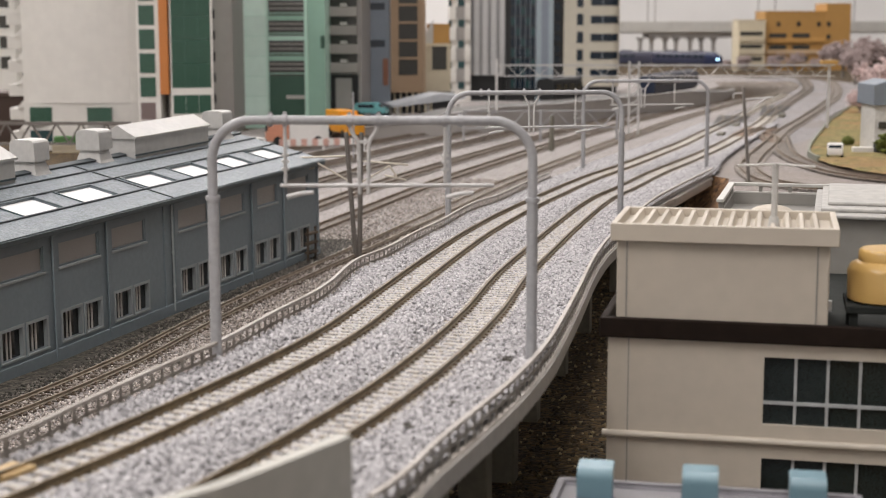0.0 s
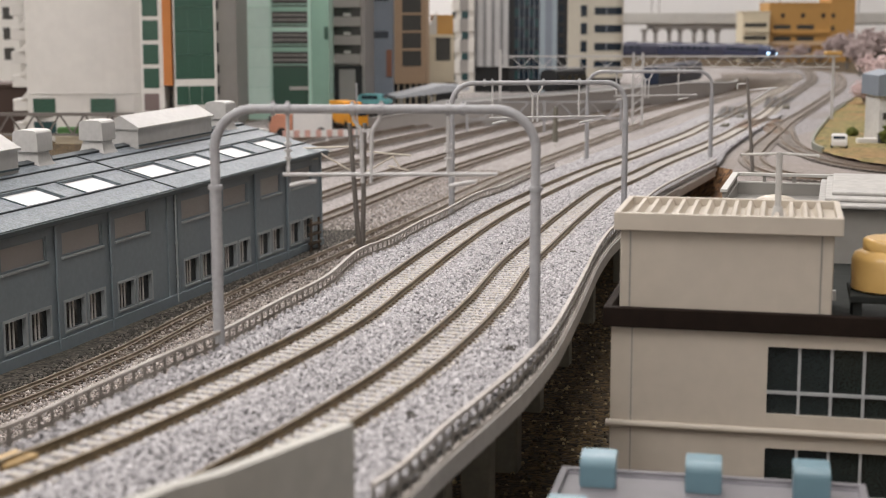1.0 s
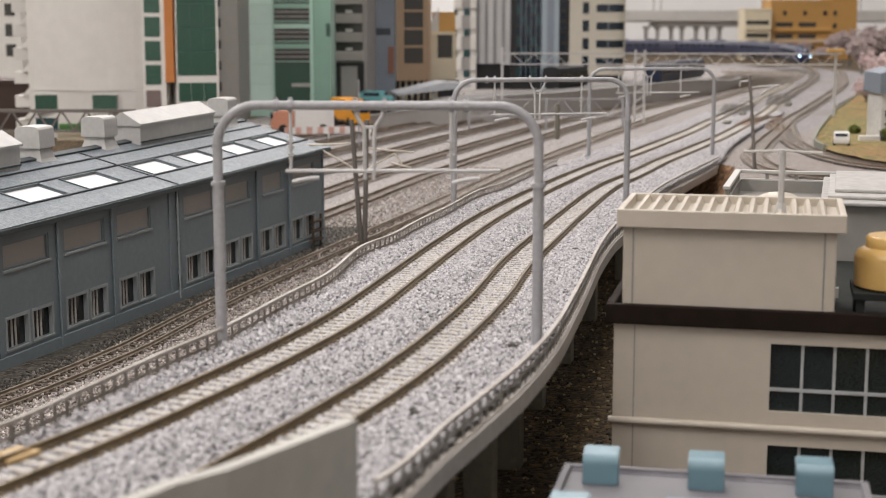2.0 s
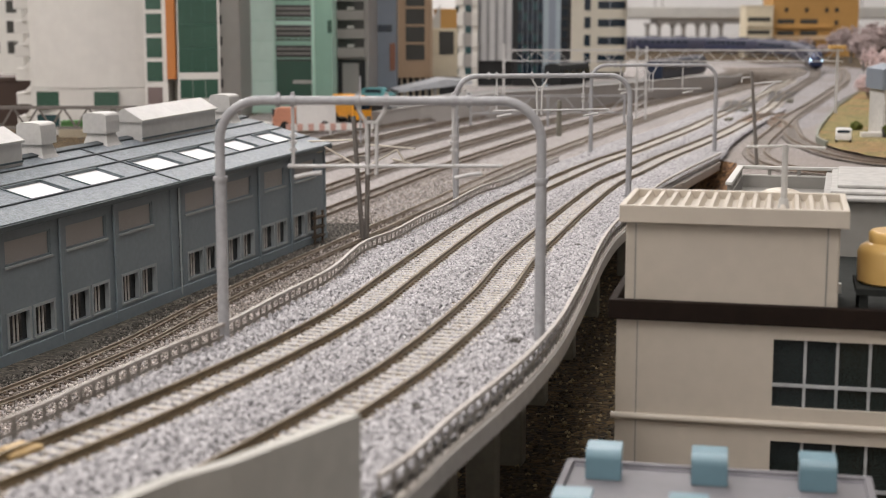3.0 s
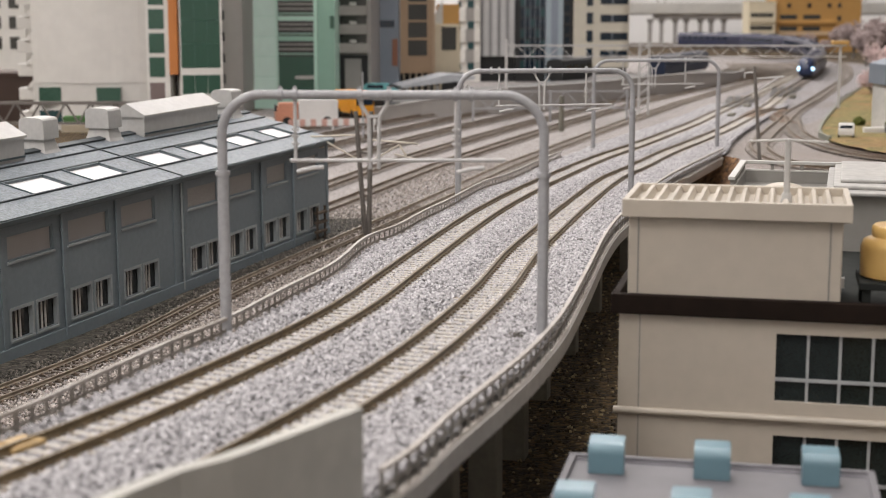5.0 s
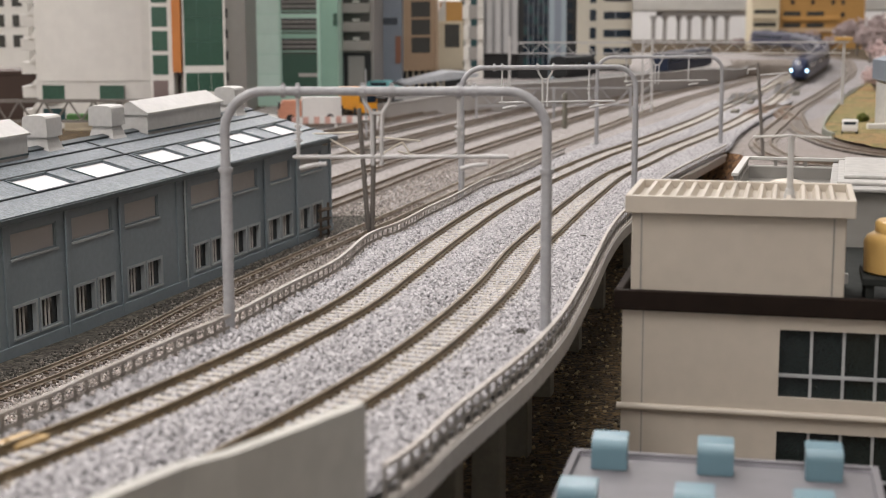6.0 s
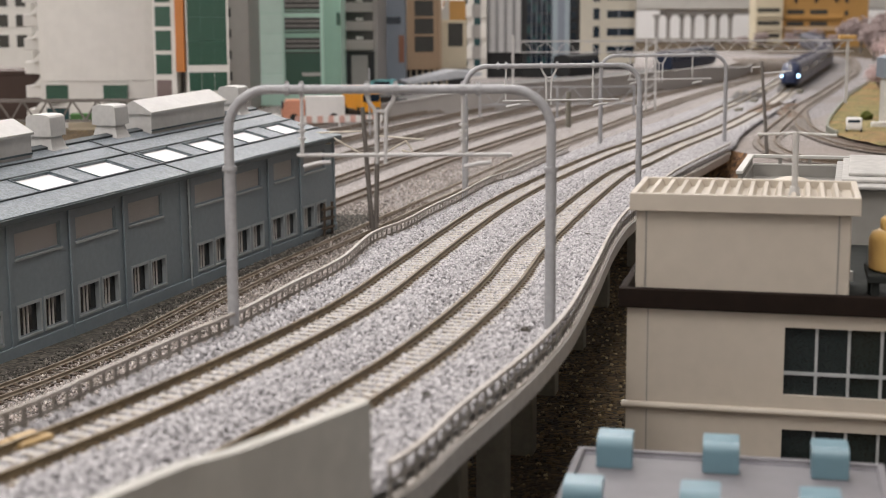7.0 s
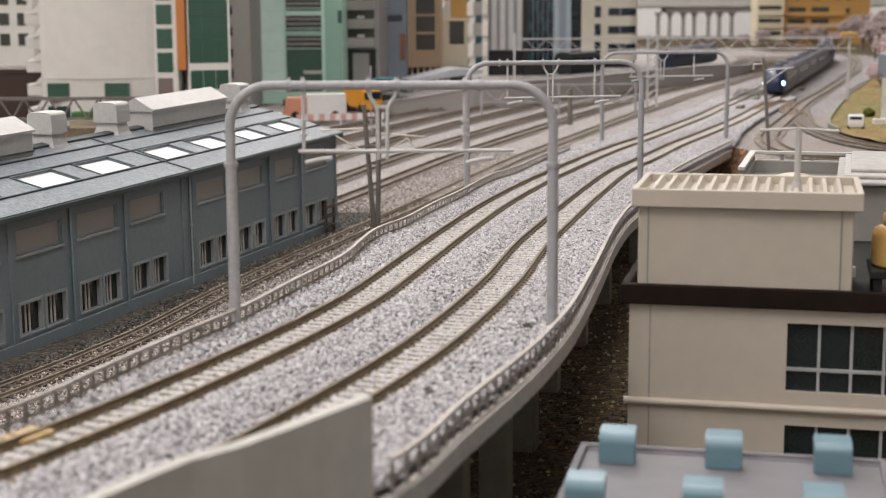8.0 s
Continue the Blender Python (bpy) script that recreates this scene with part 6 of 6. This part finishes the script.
# ---- small stones ----
def stones(name, spots, size, material, label, seed):
    """Loose ballast grains: one object of many small angular stones."""
    rng = np.random.default_rng(seed)
    P = np.array(spots, dtype=np.float64)
    n = len(P)
    base = np.array([(1, 0, 0), (-1, 0, 0), (0, 1, 0), (0, -1, 0), (0, 0, 1), (0, 0, -1)], float)
    tris = np.array([(0, 2, 4), (2, 1, 4), (1, 3, 4), (3, 0, 4), (2, 0, 5), (1, 2, 5), (3, 1, 5), (0, 3, 5)])
    r = size * rng.uniform(0.6, 1.35, (n, 1, 1)) * rng.uniform(0.65, 1.25, (n, 6, 1))
    q = rng.normal(size=(n, 4))
    q /= np.linalg.norm(q, axis=1, keepdims=True)
    a, b, c, d = q.T
    R = np.stack([np.stack([1 - 2 * (c * c + d * d), 2 * (b * c - a * d), 2 * (b * d + a * c)], -1),
                  np.stack([2 * (b * c + a * d), 1 - 2 * (b * b + d * d), 2 * (c * d - a * b)], -1),
                  np.stack([2 * (b * d - a * c), 2 * (c * d + a * b), 1 - 2 * (b * b + c * c)], -1)], 1)
    V = np.einsum("nij,nkj->nki", R, base[None] * r) + P[:, None, :]
    F = tris[None] + 6 * np.arange(n)[:, None, None]
    V, F = (V.reshape(-1, 3) * MM).astype(np.float32), F.reshape(-1, 3).astype(np.int32)
    me = bpy.data.meshes.new(name)
    me.vertices.add(len(V))
    me.vertices.foreach_set("co", V.ravel())
    me.loops.add(F.size)
    me.loops.foreach_set("vertex_index", F.ravel())
    me.polygons.add(len(F))
    me.polygons.foreach_set("loop_start", np.arange(0, F.size, 3, dtype=np.int32))
    me.update(calc_edges=True)
    me.materials.append(material)
    return tagged(new(name, me), label, "ballast", kind="stuff")


def stone_mat(name, colours):
    m = bpy.data.materials.new(name)
    m.use_nodes = True
    nt = m.node_tree
    b = nt.nodes["Principled BSDF"]
    g = nt.nodes.new("ShaderNodeNewGeometry")
    cr = nt.nodes.new("ShaderNodeValToRGB")
    els = cr.color_ramp.elements
    for i, c in enumerate(colours):
        p = i / (len(colours) - 1)
        e = els[0] if i == 0 else els[-1] if i == len(colours) - 1 else els.new(p)
        e.position, e.color = p, (*c, 1)
    nt.links.new(g.outputs["Random Per Island"], cr.inputs[0])
    nt.links.new(cr.outputs[0], b.inputs["Base Color"])
    b.inputs["Roughness"].default_value = 0.65
    return m


def scatter_ramp():
    rng = random.Random(21)
    spots = []
    y = 165.0
    while y < 1270:
        xl, xr = at_y(FENCE_L, y).x + 1.2, at_y(FENCE_R, y).x - 1.2
        c1, c2 = at_y(V1, y).x, at_y(V2, y).x
        dens = 3.5 if y < 420 else 2.8 if y < 720 else 1.9
        for _ in range(int((xr - xl) * dens)):
            x, yy = rng.uniform(xl, xr), y + rng.uniform(-0.5, 0.5)
            d = min(abs(x - c1), abs(x - c2))
            if 3.1 < d < 5.3:
                continue
            if d < 3.2 and rng.random() < 0.32:
                continue
            z = deck_z((x, yy)) + 0.15 + (0.45 * ease(7.0, 10.5, d) if d > 7.0 else -0.02)
            spots.append((x, yy, z))
        y += 1.0
    return spots


GRAIN = stone_mat("granite_grain", ((0.13, 0.124, 0.129), (0.29, 0.28, 0.286), (0.38, 0.367, 0.374), (0.43, 0.416, 0.425), (0.58, 0.563, 0.573)))
stones("ramp_stones", scatter_ramp(), 0.43, GRAIN, "loose pale granite grains on the ramp", 5)


def scatter_yard():
    rng = random.Random(8)
    line = yard_line(0)
    spots = []
    for p in line:
        if not 330 < p.y < 900:
            continue
        for _ in range(230 if p.y < 700 else 120):
            off = rng.uniform(-34 if p.y > 640 else -13, 26)
            if 3.6 < abs(off) < 5.5 or (abs(off) < 8.4 and rng.random() < 0.45):
                continue
            x, y = p.x + off * 0.93 + rng.uniform(-2, 2), p.y - off * 0.35 + rng.uniform(-2, 2)
            spots.append((x, y, ground_z((x, y)) - 0.4))
    return spots


near_yard = scatter_yard()
first = yard_line(0)
edge_x = np.interp([s[1] for s in near_yard], [p.y for p in first], [p.x for p in first]) - 8
dirt_side = [s for s, e in zip(near_yard, edge_x) if s[1] < 680 and s[0] < e]
gravel_side = [s for s, e in zip(near_yard, edge_x) if not (s[1] < 680 and s[0] < e)]
stones("shed_grit", dirt_side, 0.45, stone_mat("oily_grit", ((0.02, 0.018, 0.014), (0.06, 0.055, 0.045), (0.10, 0.09, 0.075), (0.26, 0.23, 0.2))), "dark oily grit along the shed wall", 16)
stones("yard_stones", gravel_side, 0.42, stone_mat("brown_grain", ((0.07, 0.06, 0.05), (0.24, 0.205, 0.18), (0.38, 0.33, 0.295), (0.66, 0.60, 0.56))), "loose brown-grey ballast grains in the yard", 6)


def scatter_earth():
    rng = random.Random(4)
    return [(rng.uniform(0, 120), y, ground_z((0, y)) - 3.9) for y in [rng.uniform(230, 700) for _ in range(9000)]]


stones("earth_crumbs", scatter_earth(), 0.6, stone_mat("earth_crumb", ((0.008, 0.005, 0.002), (0.042, 0.026, 0.009), (0.065, 0.043, 0.015), (0.36, 0.28, 0.15))), "dark brown earth crumbs under the viaduct", 7)


def track_magnet():
    top = thing("track_plate", -57.8, 196, deck_z((0, 196)) + 0.35, -27, "tan plastic plate laid between the rails", "track plate")
    finish(boxes((-2.2, 2.2, -3.2, 3.2, 0, 0.8), bevel=0.2), "plate", mat("tan_plate", (0.42, 0.29, 0.13), 0.5), top)
    finish(boxes((-1.4, 1.4, -2.0, 2.0, 0.8, 1.1), bevel=0.1), "plate_boss", mat("tan_plate", (0.42, 0.29, 0.13), 0.5), top)


track_magnet()
WEED = mat("dry_weed", (0.11, 0.10, 0.085), 0.9, spread=0.4, grain=900, bump=0.5)
for i, (x, y) in enumerate(((13.0, 270), (3.0, 236), (-4.0, 221), (37, 405), (41, 395), (-47, 270))):
    clump("weed_tuft", x, y, deck_z((x, y)) + 0.1, (1.5, 0.8, 0.8, 0.9, 0.7, 0.9)[i], WEED, "dark dry weed tuft in the ballast", "weed", 60, 70 + i, leaf=0.22, flat=0.5)


# ---- what moves: the train along its line ----
def motions():
    line = TRAIN_LINE
    step = 4.0

    def place(s):
        i = min(len(line) - 2, max(0, int(s / step)))
        return line[i] + (line[i + 1] - line[i]) * (s / step - i)

    # the nose's way along the line: arc length at each time
    key = [(0.0, 1612), (1.0, 1480), (1.7, 1372), (2.8, 1185), (3.4, 1058), (4.0, 955), (4.6, 868), (5.8, 690), (6.5, 583), (7.0, 502), (7.5, 418), (8.0, 332)]
    times = [i * 0.25 for i in range(33)]
    for n, car in enumerate(CARS):
        rows = []
        for t in times:
            s = float(np.interp(t, [k[0] for k in key], [k[1] for k in key])) + 4 + n * (CAR_L + CAR_GAP)
            a, b = place(s + 18), place(s + CAR_L - 20)
            mid = (a + b) / 2
            d = a - b
            za, zb = train_z(a), train_z(b)
            rz = math.degrees(math.atan2(d.y, d.x)) - 90
            rows.append((t, pose(mid.x * MM, mid.y * MM, ((za + zb) / 2 + 2.2) * MM, math.degrees(math.atan2(za - zb, d.length)), 0, rz)))
        walk(car, rows)


motions()
